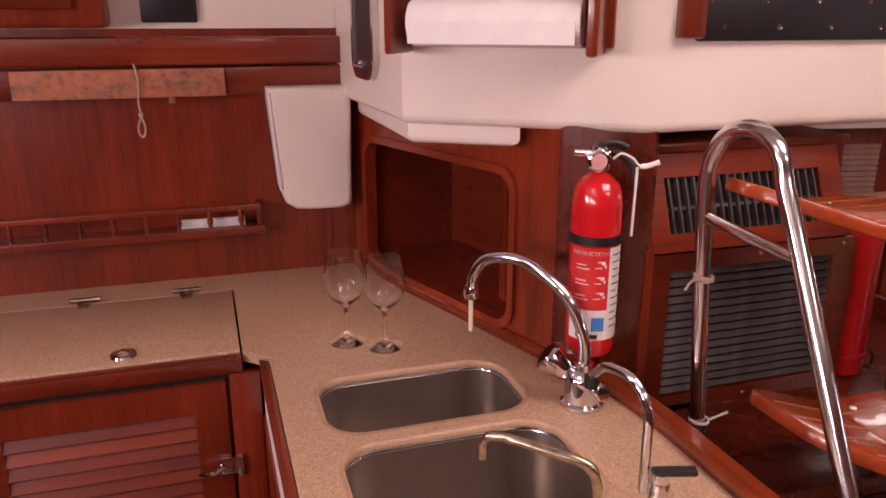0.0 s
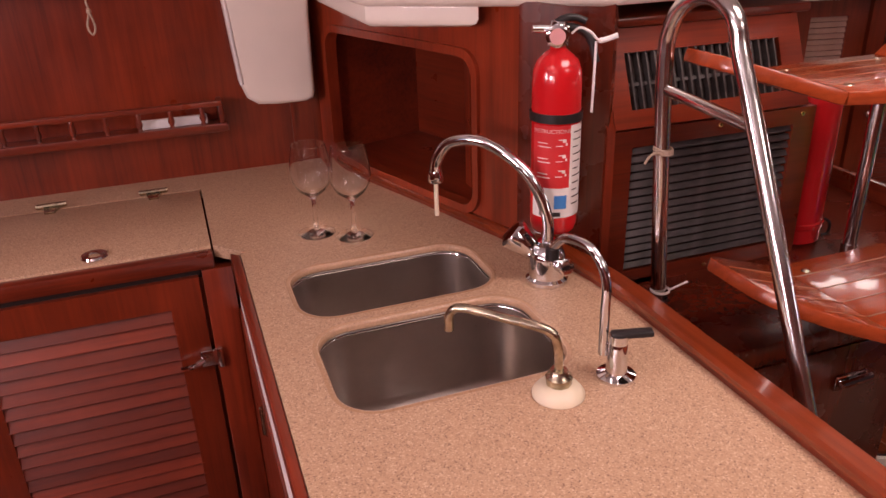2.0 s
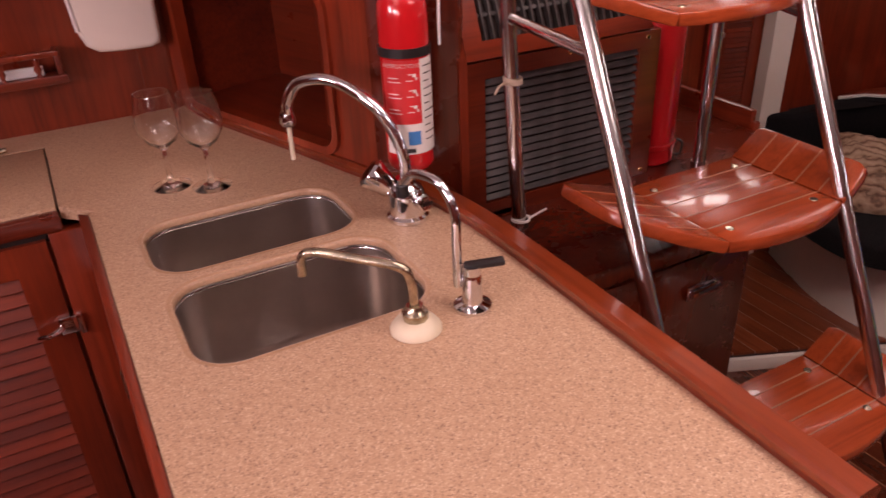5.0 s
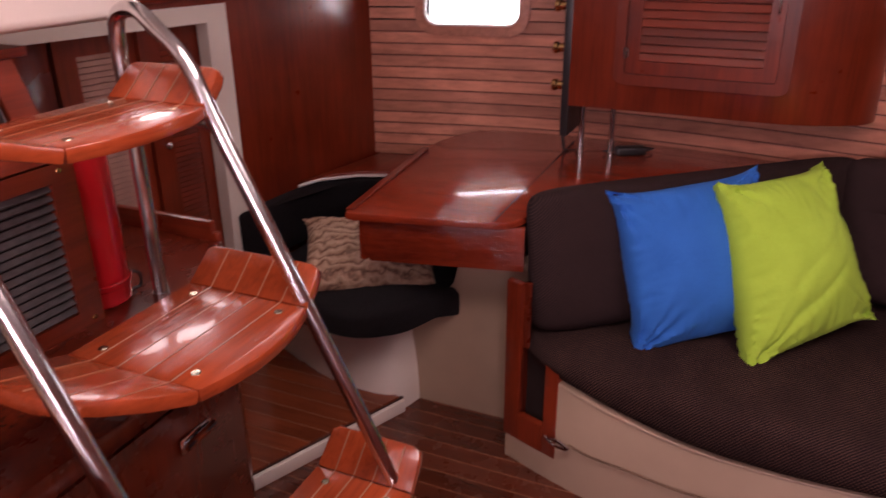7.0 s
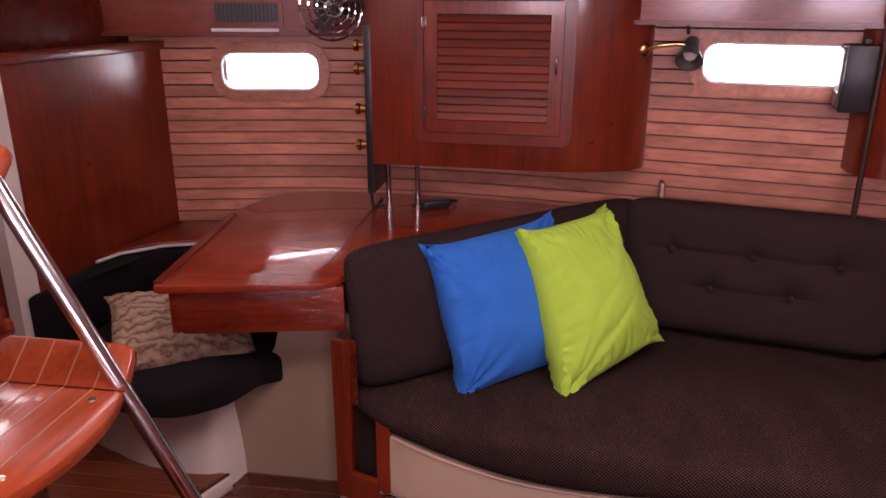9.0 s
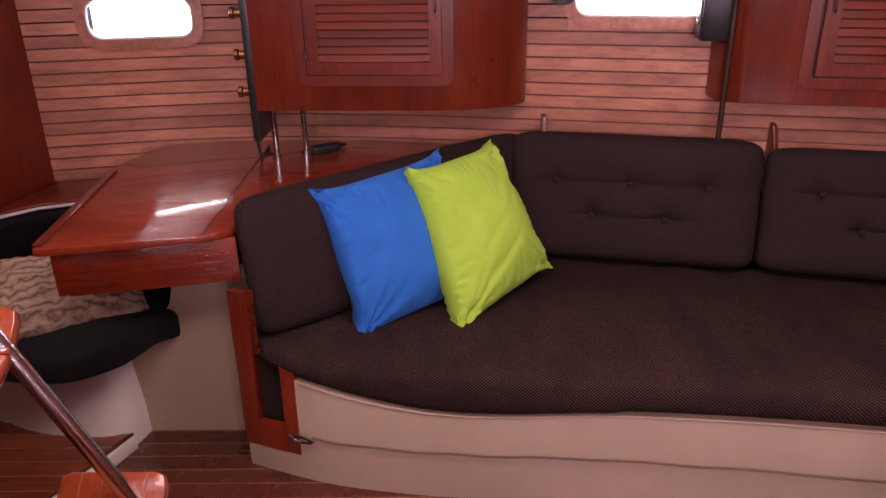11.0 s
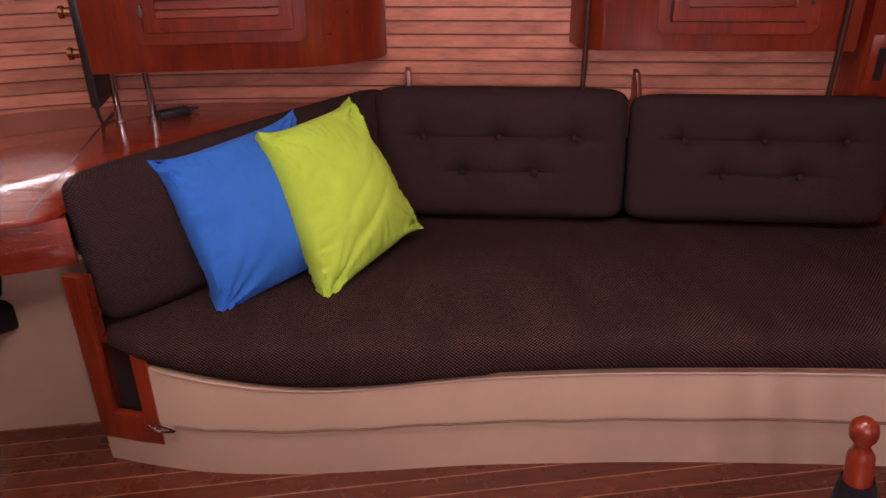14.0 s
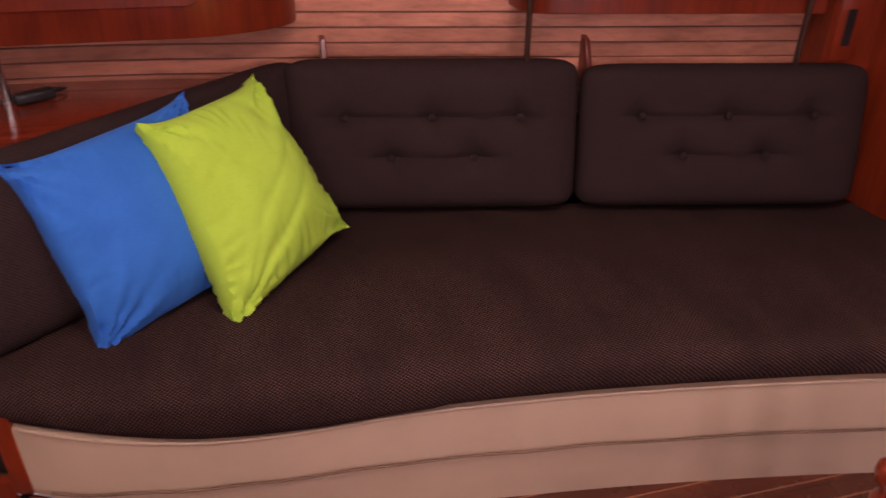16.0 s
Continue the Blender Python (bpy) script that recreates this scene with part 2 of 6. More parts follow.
def counter_material():
    m, nt, p = mat("speckled_laminate")
    v = coords(nt, (1, 1, 1), False)
    vo = nt.nodes.new("ShaderNodeTexVoronoi")
    vo.inputs["Scale"].default_value = 560.0
    link(nt, v, vo.inputs["Vector"])
    sp = nt.nodes.new("ShaderNodeSeparateColor")
    link(nt, vo.outputs["Color"], sp.inputs[0])
    c = ramp(nt, sp.outputs[0], [(0.0, (0.20, 0.103, 0.064)), (0.08, (0.32, 0.185, 0.118)), (0.18, (0.44, 0.268, 0.165)), (0.55, (0.49, 0.310, 0.192)), (0.82, (0.53, 0.345, 0.220)), (1.0, (0.68, 0.49, 0.34))])
    slow = noise_tex(nt, v, 4.0, 5.0)
    link(nt, mixc(nt, 0.18, c, ramp(nt, slow, [(0.3, (0.36, 0.21, 0.14)), (0.7, (0.52, 0.35, 0.25))])), p.inputs["Base Color"])
    rr = nt.nodes.new("ShaderNodeMapRange")
    rr.inputs["To Min"].default_value, rr.inputs["To Max"].default_value = 0.26, 0.5
    link(nt, slow, rr.inputs["Value"])
    link(nt, rr.outputs[0], p.inputs["Roughness"])
    bump(nt, p, noise_tex(nt, v, 250.0, 2.0), 0.08, 0.001)
    return m


COUNTER = counter_material()
EDGE_LAMINATE = paint("polished_laminate_edge", (0.50, 0.31, 0.195), 0.22, 0, 0.10, 240.0)


def glass_material(name, rough=0.0, tint=(1, 1, 1)):
    m, nt, p = mat(name)
    p.inputs["Base Color"].default_value = (*tint, 1)
    p.inputs["Transmission Weight"].default_value = 1.0
    p.inputs["Roughness"].default_value = rough
    p.inputs["IOR"].default_value = 1.5
    return m


GLASS = glass_material("clear_glass")
PANE = glass_material("window_acrylic", 0.02)


def glow_material(name, colour, strength):
    m, nt, p = mat(name)
    p.inputs["Base Color"].default_value = (0, 0, 0, 1)
    p.inputs["Emission Color"].default_value = (*colour, 1)
    p.inputs["Emission Strength"].default_value = strength
    return m


BRIGHT_OUTSIDE = glow_material("bright_daylight_outside", (1.0, 0.97, 0.98), 9.0)


def pattern_material():
    m, nt, p = mat("brown_printed_cushion")
    v = coords(nt, (1, 1, 1), False)
    wv = nt.nodes.new("ShaderNodeTexWave")
    wv.bands_direction = "Z"
    wv.inputs["Scale"].default_value, wv.inputs["Distortion"].default_value = 11.0, 7.0
    wv.inputs["Detail"].default_value, wv.inputs["Detail Scale"].default_value = 2.0, 2.2
    link(nt, v, wv.inputs["Vector"])
    n = noise_tex(nt, v, 45.0, 4.0)
    c = mixc(nt, 0.35, ramp(nt, wv.outputs["Fac"], [(0.0, (0.09, 0.035, 0.022)), (0.16, (0.36, 0.20, 0.13)), (0.55, (0.50, 0.32, 0.21)), (1.0, (0.60, 0.42, 0.29))]), ramp(nt, n, [(0.35, (0.24, 0.13, 0.08)), (0.65, (0.58, 0.40, 0.28))]))
    link(nt, c, p.inputs["Base Color"])
    p.inputs["Roughness"].default_value = 0.9
    bump(nt, p, wv.outputs["Fac"], 0.8, 0.004)
    return m


PATTERN = pattern_material()


# ---------------------------------------------------------------- mesh helpers
def thing(name, loc=(0, 0, 0), label="", category="", group="", kind="", rz=0.0):
    ob = new(name)
    ob.empty_display_size = 0.05
    ob.matrix_basis = pose(*loc, 0, 0, rz)
    return tagged(ob, label, category, group, kind)


def finish(bm, smooth=None):
    bmesh.ops.recalc_face_normals(bm, faces=bm.faces)
    if smooth is not None:
        for f in bm.faces:
            f.smooth = True
        for e in bm.edges:
            if len(e.link_faces) == 2 and e.calc_face_angle(0) > radians(smooth):
                e.smooth = False
    return bm


def mesh_from(name, bm, material):
    me = bpy.data.meshes.new(name)
    bm.to_mesh(me)
    bm.free()
    me.materials.append(material)
    return me


def part(name, bm, material, parent=None, label="", smooth=40):
    ob = new(name, mesh_from(name, finish(bm, smooth), material))
    if parent is not None:
        ob.parent = parent
    return tagged(ob, label)


def solid(name, bm, material, label="", category="", kind="structure", smooth=40):
    ob = part(name, bm, material, None, "", smooth)
    return tagged(ob, label, category, "", kind)


def join(*bms):
    out = bms[0]
    for b in bms[1:]:
        me = bpy.data.meshes.new("tmp")
        b.to_mesh(me)
        b.free()
        out.from_mesh(me)
        bpy.data.meshes.remove(me)
    return out


def xf(bm, m):
    bmesh.ops.transform(bm, matrix=m, verts=bm.verts)
    return bm


def box(x0, x1, y0, y1, z0, z1, bev=0.0, seg=2):
    bm = bmesh.new()
    bmesh.ops.create_cube(bm, size=1.0)
    for v in bm.verts:
        v.co = Vector((x0 + (v.co.x + 0.5) * (x1 - x0), y0 + (v.co.y + 0.5) * (y1 - y0), z0 + (v.co.z + 0.5) * (z1 - z0)))
    if bev:
        bmesh.ops.bevel(bm, geom=bm.edges[:], offset=bev, segments=seg, profile=0.5, affect="EDGES", clamp_overlap=True)
    return bm


def slab(poly, z0, z1, bev=0.0, seg=2):
    bm = bmesh.new()
    lo = [bm.verts.new((x, y, z0)) for x, y in poly]
    hi = [bm.verts.new((x, y, z1)) for x, y in poly]
    bm.faces.new(lo[::-1])
    bm.faces.new(hi)
    n = len(poly)
    for i in range(n):
        bm.faces.new((lo[i], lo[(i + 1) % n], hi[(i + 1) % n], hi[i]))
    bmesh.ops.recalc_face_normals(bm, faces=bm.faces)
    if bev:
        es = [e for e in bm.edges if abs(e.verts[0].co.z - e.verts[1].co.z) < 1e-6]
        bmesh.ops.bevel(bm, geom=es, offset=bev, segments=seg, profile=0.5, affect="EDGES", clamp_overlap=True)
    return bm


def smooth_path(pts, n=8):
    """Points of a smooth curve through pts."""
    p = [Vector(a) for a in pts]
    p = [p[0] * 2 - p[1]] + p + [p[-1] * 2 - p[-2]]
    out = []
    for i in range(1, len(p) - 2):
        a, b, c, d = p[i - 1:i + 3]
        for k in range(n):
            t = k / n
            out.append(0.5 * ((2 * b) + (c - a) * t + (2 * a - 5 * b + 4 * c - d) * t * t + (3 * b - a - 3 * c + d) * t ** 3))
    return out + [p[-2]]


def tube(pts, r, n=12, caps=True):
    pts = [Vector(p) for p in pts]
    rs = r if isinstance(r, (list, tuple)) else [r] * len(pts)
    bm = bmesh.new()
    t0 = (pts[1] - pts[0]).normalized()
    up = Vector((0, 0, 1)) if abs(t0.z) < 0.9 else Vector((1, 0, 0))
    nrm = t0.cross(up).normalized()
    rings = []
    for i, p in enumerate(pts):
        t = (pts[min(i + 1, len(pts) - 1)] - pts[max(i - 1, 0)]).normalized()
        nrm = (nrm - t * nrm.dot(t)).normalized()
        b = t.cross(nrm)
        rings.append([bm.verts.new(p + rs[i] * (math.cos(a) * nrm + math.sin(a) * b)) for a in [2 * math.pi * k / n for k in range(n)]])
    for a, b in zip(rings, rings[1:]):
        for k in range(n):
            bm.faces.new((a[k], a[(k + 1) % n], b[(k + 1) % n], b[k]))
    if caps:
        bm.faces.new(rings[0][::-1])
        bm.faces.new(rings[-1])
    return bm


def lathe(profile, n=28, closed=False):
    """Profile (radius, height) turned round z."""
    bm = bmesh.new()
    rings = []
    for r, z in profile:
        if r < 1e-6:
            rings.append([bm.verts.new((0, 0, z))])
        else:
            rings.append([bm.verts.new((r * math.cos(2 * math.pi * k / n), r * math.sin(2 * math.pi * k / n), z)) for k in range(n)])
    pairs = list(zip(rings, rings[1:])) + ([(rings[-1], rings[0])] if closed else [])
    for a, b in pairs:
        for k in range(n):
            q = [a[k % len(a)], a[(k + 1) % len(a)], b[(k + 1) % len(b)], b[k % len(b)]]
            u = list(dict.fromkeys(q))
            if len(u) >= 3:
                bm.faces.new(u)
    return bm


def rounded_rect(x0, x1, y0, y1, r, n=6):
    out = []
    for cx, cy, a0 in ((x1 - r, y1 - r, 0), (x0 + r, y1 - r, 90), (x0 + r, y0 + r, 180), (x1 - r, y0 + r, 270)):
        for k in range(n + 1):
            a = radians(a0 + 90 * k / n)
            out.append((cx + r * math.cos(a), cy + r * math.sin(a)))
    return out


def ring_plate(outer, inner, y0, y1, axes="xz"):
    """A plate with a hole: outer and inner outlines with the same number of points, from depth y0 to y1."""
    bm = bmesh.new()

    def put(p, d):
        return bm.verts.new((p[0], d, p[1]) if axes == "xz" else (p[0], p[1], d))
    n = len(outer)
    o0, i0, o1, i1 = ([put(p, d) for p in pts] for pts, d in ((outer, y0), (inner, y0), (outer, y1), (inner, y1)))
    for k in range(n):
        j = (k + 1) % n
        bm.faces.new((o0[k], o0[j], i0[j], i0[k]))
        bm.faces.new((o1[k], i1[k], i1[j], o1[j]))
        bm.faces.new((o0[k], o1[k], o1[j], o0[j]))
        bm.faces.new((i0[k], i0[j], i1[j], i1[k]))
    return bm


def inset(poly, d):
    """poly (counter-clockwise) moved inwards by d."""
    n = len(poly)
    out = []
    for i in range(n):
        a, b, c = (Vector(poly[(i + k) % n]) for k in (-1, 0, 1))
        n1 = Vector((-(b - a).y, (b - a).x)).normalized()
        n2 = Vector((-(c - b).y, (c - b).x)).normalized()
        m = (n1 + n2)
        m = m / max(0.35, m.length_squared / 2) if m.length > 1e-6 else n1
        out.append(tuple(b + m * d))
    return out


def padded(poly, z0, z1, r, crown=0.012, waves=0.004):
    """A cushion of that outline with rounded, slightly uneven edges."""
    bm = bmesh.new()
    prof = [(r * 0.5, z0), (r * 0.12, z0 + r * 0.25), (0, z0 + r * 0.8)]
    prof += [(r * (1 - math.cos(a)), z1 - r + r * math.sin(a)) for a in [radians(15 * k) for k in range(7)]]
    prof += [(r * 1.8, z1 + crown * 0.4), (r * 3.0, z1 + crown * 0.8), (r * 4.2, z1 + crown)]
    rings = []
    for d, z in prof:
        ring = []
        for x, y in inset(poly, d):
            w = waves * (noise.noise(Vector((x * 5, y * 5, z * 4))))
            ring.append(bm.verts.new((x, y, z + w)))
        rings.append(ring)
    n = len(poly)
    for a, b in zip(rings, rings[1:]):
        for k in range(n):
            bm.faces.new((a[k], a[(k + 1) % n], b[(k + 1) % n], b[k]))
    bm.faces.new(rings[0][::-1])
    bm.faces.new(rings[-1])
    return bm


def soft_block(w, h, d, buttons=(), nx=80, nz=64, depth=0.024):
    """A back cushion: x across, z up, front towards -y, with button dimples."""
    bm = bmesh.new()

    def prof(s):
        return (max(0.0, 1 - abs(s) ** 8)) ** 0.45
    front, back = [], []
    for j in range(nz + 1):
        t = -1 + 2 * j / nz
        rf, rb = [], []
        for i in range(nx + 1):
            s = -1 + 2 * i / nx
            s2, t2 = math.copysign(1 - (1 - abs(s)) ** 1.5, s), math.copysign(1 - (1 - abs(t)) ** 1.5, t)
            e = prof(s2) * prof(t2)
            x = s2 * w / 2 * (1 - 0.016 * abs(t2) ** 8)
            z = t2 * h / 2 * (1 - 0.025 * abs(s2) ** 8) + h / 2
            y = -d * (0.42 + 0.50 * e) - d * 0.1 * (1 - s2 * s2) * (1 - t2 * t2)
            k = 1 - 0.045 * abs(s2 * t2) ** 14
            x, z = x * k, (z - h / 2) * k + h / 2
            for bx, bz in buttons:
                y += depth * math.exp(-((x - bx) ** 2 + (z - bz) ** 2) / 0.0017)
                y += 0.007 * math.exp(-((x - bx + 0.3 * (z - bz)) ** 2) / 0.00012 - (z - bz) ** 2 / 0.0022)
            for bz in sorted({b[1] for b in buttons}):
                reach = max(abs(b[0]) for b in buttons if b[1] == bz) + 0.07
                zc = bz + 0.007 * noise.noise(Vector((x * 14, bz * 40, w)))
                y += 0.011 * math.exp(-((z - zc) ** 2) / 0.00009) / (1 + math.exp((abs(x) - reach) * 60))
            y += 0.004 * noise.noise(Vector((x * 7, z * 9, w * 31)))
            edge = i in (0, nx) or j in (0, nz)
            v = bm.verts.new((x, -d * 0.42 if edge else y, z))
            rf.append(v)
            rb.append(v if edge else bm.verts.new((x, -d * 0.42 + d * 0.45 * e, z)))
        front.append(rf)
        back.append(rb)
    for g in (front, back):
        for j in range(nz):
            for i in range(nx):
                q = (g[j][i], g[j][i + 1], g[j + 1][i + 1], g[j + 1][i])
                if bm.faces.get(q) is None:
                    bm.faces.new(q)
    return bm


def seat_mesh(ys, xf_, xb_, foot, z1, r, ends):
    """A long cushion: front edge xf_(y), back edge xb_(y), rounded along the front and at its ends."""
    bm = bmesh.new()
    rings = []
    for y in ys:
        a, b, z0 = xf_(y), xb_(y), foot(y)
        k = min(1.0, min(abs(y - ends[0]), abs(y - ends[1])) / r)
        drop = r * (1 - math.sqrt(max(0.0, 1 - (1 - k) ** 2)))
        top = z1 - drop
        prof = [(r * 0.6, z0), (r * 0.15, z0 + r * 0.2), (0.0, z0 + r * 0.7)]
        prof += [(r * (1 - math.cos(radians(q))), top - r + r * math.sin(radians(q))) for q in (10, 25, 40, 55, 70, 85)]
        n = 12
        for i in range(1, n + 1):
            s = i / n
            prof.append((r + (b - a - r) * s, top + 0.016 * math.sin(math.pi * min(1, s * 1.15)) - 0.006 * s))
        prof.append((b - a, z0))
        ring = []
        for d, z in prof:
            w = 0.006 * noise.noise(Vector((a * 3 + d * 6, y * 5, z * 6)))
            ring.append(bm.verts.new((a + d, y, z + (w if z > z0 + 0.02 else 0))))
        rings.append(ring)
    for p, q in zip(rings, rings[1:]):
        for i in range(len(p) - 1):
            bm.faces.new((p[i], p[i + 1], q[i + 1], q[i]))
        bm.faces.new((p[-1], p[0], q[0], q[-1]))
    bm.faces.new(rings[0][::-1])
    bm.faces.new(rings[-1])
    return bm


def pillow(w, h, d, seed, taper=0.0, n=64, fold_in=0.0):
    bm = bmesh.new()
    a, b = [], []
    for j in range(n + 1):
        t = -1 + 2 * j / n
        ra, rb = [], []
        for i in range(n + 1):
            s = -1 + 2 * i / n
            x = w / 2 * s * (1 - 0.110 * (1 - abs(t) ** 4.5))
            z = h / 2 * t * (1 - 0.105 * (1 - abs(s) ** 4.5))
            x *= 1 - taper * (t + 1) / 2
            pull = fold_in * (1 - s) / 2 * ((t + 1) / 2) ** 1.5
            x, z = x + pull, z + pull * 0.55
            th = d / 2 * ((1 - s * s) * (1 - t * t)) ** 0.42
            edge = max(abs(s), abs(t))
            wr = 0.006 * noise.noise(Vector((x * 8 + z * 4, z * 10, seed)))
            # folds that run in from the corners, and puckers along the seams
            for cx, cz in ((-1, -1), (1, -1), (-1, 1), (1, 1)):
                gx, gz = (s - cx) * w / 2, (t - cz) * h / 2
                gl = math.hypot(gx, gz)
                fold = noise.noise(Vector((math.atan2(gz, gx) * 4.2, seed + cx * 3.1, cz * 2.3 + gl * 3)))
                wr += 0.042 * fold * math.exp(-gl / 0.11) * min(1.0, gl / 0.03)
            for along_, gap, key in ((z, (1 - abs(s)) * w / 2, s > 0), (x, (1 - abs(t)) * h / 2, t > 0)):
                wr += 0.028 * abs(noise.noise(Vector((along_ * 34, seed + 5 * key, gap * 12)))) * math.exp(-gap / 0.045) * min(1.0, gap / 0.008)
            wr += 0.003 * (1 - abs(noise.noise(Vector((x * 7 - z * 9, z * 4, seed + 9))))) ** 6
            # long soft creases across the face
            for q in range(3):
                line = z * (0.6 + 0.3 * q) - x * 0.35 + 0.10 * (q - 1) + 0.03 * noise.noise(Vector((x * 6, q * 7, seed)))
                wr += 0.0065 * math.exp(-line * line / 0.00022) * (1 - abs(s)) * max(0.0, noise.noise(Vector((x * 5, seed + q * 3, 1.7))) + 0.35)
            lim = i in (0, n) or j in (0, n)
            va = bm.verts.new((x, 0.004 * noise.noise(Vector((x * 9, z * 9, seed + 5))) if lim else -th + wr * (th > 0.004), z))
            ra.append(va)
            rb.append(va if lim else bm.verts.new((x, th + wr, z)))
        a.append(ra)
        b.append(rb)
    for g in (a, b):
        for j in range(n):
            for i in range(n):
                q = (g[j][i], g[j][i + 1], g[j + 1][i + 1], g[j + 1][i])
                if bm.faces.get(q) is None:
                    bm.faces.new(q)
    return bm


def louvred_door(parent, w, h, stile, rail, slats, thick=0.018, wood_m=None, slat_wood=None, name="door"):
    """A louvred door: x across from 0 to w, z up from 0 to h, front towards -y."""
    wood_m, slat_wood = wood_m or TEAK_Z, slat_wood or LOUVRE_WOOD
    o, i = [(0, 0), (w, 0), (w, h), (0, h)], [(stile, rail), (w - stile, rail), (w - stile, h - rail), (stile, h - rail)]
    door = part(name, ring_plate(o, i, 0, thick), wood_m, parent)
    part("backing_panel", box(stile, w - stile, thick * 0.8, thick, rail, h - rail), SEAM, door)
    pitch = (h - 2 * rail) / slats
    me = mesh_from("slat", finish(xf(box(stile * 0.9, w - stile * 0.9, -0.003, 0.003, -pitch * 0.50, pitch * 0.46, 0.0013, 1), pose(0, 0, 0, -math.degrees(math.asin(min(0.42, 0.0115 / pitch))))), 40), slat_wood)
    for k in range(slats):
        s = new("slat", me)
        s.parent = door
        s.location = (0, thick * 0.42, rail + pitch * (k + 0.5))
    return door


# ---------------------------------------------------------------- the boat's shell
HULL_Y = [-2.30, -1.826, -1.039, -0.353, 0.237, 0.712, 1.12, 1.494, 1.70]
HULL_X = [2.37, 2.465, 2.629, 2.783, 2.895, 2.925, 2.862, 2.778, 2.73]


def hull_x(y):
    return sum(float(np.interp(y + d, HULL_Y, HULL_X)) for d in (-0.16, -0.08, 0, 0.08, 0.16)) / 5


def hull_strip(y0, y1, z0, z1, near, far, n=None):
    """A strip that follows the hull's side from y0 to y1; near and far: inboard and outboard faces, metres outboard of the lining."""
    n = n or max(2, int(abs(y1 - y0) / 0.09))
    bm = bmesh.new()
    rings = []
    for k in range(n + 1):
        y = y0 + (y1 - y0) * k / n
        x = hull_x(y)
        rings.append([bm.verts.new((x + d, y, z)) for d, z in ((near, z0), (near, z1), (far, z1), (far, z0))])
    for a, b in zip(rings, rings[1:]):
        for k in range(4):
            bm.faces.new((a[k], a[(k + 1) % 4], b[(k + 1) % 4], b[k]))
    bm.faces.new(rings[0][::-1])
    bm.faces.new(rings[-1])
    return bm


# openings in the starboard side: y from, y to, z from, z to
WIN = [(0.850, 1.200, 1.118, 1.252), (-0.855, -0.435, 1.185, 1.310)]

FWD, AFT, PORT = -1.86, 2.05, -1.35
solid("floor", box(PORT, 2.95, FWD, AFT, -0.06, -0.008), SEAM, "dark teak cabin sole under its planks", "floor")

# hull behind the lining, with the two window openings left free
(wa0, wa1, wz0, wz1), (wb0, wb1, vz0, vz1) = WIN
shell = join(hull_strip(FWD - 0.3, AFT, -0.05, wz0, 0.02, 0.06), hull_strip(FWD - 0.3, AFT, vz1, 2.0, 0.02, 0.06),
             hull_strip(FWD - 0.3, wb0, wz0, vz1, 0.02, 0.06), hull_strip(wb1, wa0, wz0, vz1, 0.02, 0.06), hull_strip(wa1, AFT, wz0, vz1, 0.02, 0.06),
             hull_strip(wb0, wb1, wz0, vz0, 0.02, 0.06), hull_strip(wa0, wa1, wz1, vz1, 0.02, 0.06))
wall_starboard = solid("wall_starboard", shell, DARK, "hull side lined with horizontal reddish wood planks", "wall")

solid("wall_port", join(box(PORT - 0.05, PORT, FWD, AFT, 0, 1.34), box(PORT - 0.05, PORT, FWD, AFT, 1.58, 2.0), *[box(PORT - 0.05, PORT, a, b, 1.34, 1.58) for a, b in ((FWD, -1.42), (-0.88, -0.62), (-0.08, 0.43), (0.97, AFT))]), TEAK_Z, "plain teak-veneered port side of the cabin", "wall")
solid("wall_forward", join(box(PORT, 0.55, FWD - 0.04, FWD, 0, 2.0), box(1.15, 3.0, FWD - 0.04, FWD, 0, 2.0), box(0.55, 1.15, FWD - 0.04, FWD, 1.8, 2.0)), TEAK_Z, "dark teak forward bulkhead beside the settee", "wall")
solid("wall_fore_cabin", box(0.4, 1.3, FWD - 0.6, FWD - 0.55, 0, 2.0), TEAK_Z, "dim wood panel beyond the forward doorway", "wall")
solid("wall_aft", box(PORT, 3.0, AFT, AFT + 0.05, 0, 2.0), TEAK_Z, "dark teak aft bulkhead", "wall")

# ceiling with the companionway and two unseen hatches added for the fill lamps
HATCHES = [(0.55, 1.25, -0.02, 0.58), (0.95, 1.55, -1.05, -0.45), (-0.60, -0.10, 0.10, 0.60)]


def ceiling_mesh():
    xs = sorted({PORT - 0.05, 3.05, *[v for h in HATCHES for v in h[:2]]})
    ys = sorted({FWD - 0.7, AFT + 0.05, *[v for h in HATCHES for v in h[2:]]})
    bm = bmesh.new()
    for x0, x1 in zip(xs, xs[1:]):
        for y0, y1 in zip(ys, ys[1:]):
            mx, my = (x0 + x1) / 2, (y0 + y1) / 2
            if not any(h[0] < mx < h[1] and h[2] < my < h[3] for h in HATCHES):
                bm = join(bm, box(x0, x1, y0, y1, 1.96, 2.0))
    bmesh.ops.remove_doubles(bm, verts=bm.verts, dist=1e-5)
    return bm


solid("ceiling", ceiling_mesh(), WHITE, "white cabin headliner with the companionway and two added hatch openings", "ceiling")

# side deck fascia above the lining
solid("trim_deck_beam", join(hull_strip(FWD, 0.60, 1.375, 1.96, -0.10, 0.0), hull_strip(0.60, 1.62, 1.325, 1.96, -0.09, 0.0)), TEAK_Y, "dark varnished deck-edge fascia above the windows", "trim")
solid("trim_deck_lip", join(hull_strip(FWD, 0.60, 1.362, 1.375, -0.115, 0.0), hull_strip(0.60, 1.62, 1.312, 1.325, -0.105, 0.0)), TEAK_Y, "thin varnished lip under the deck-edge fascia", "trim")


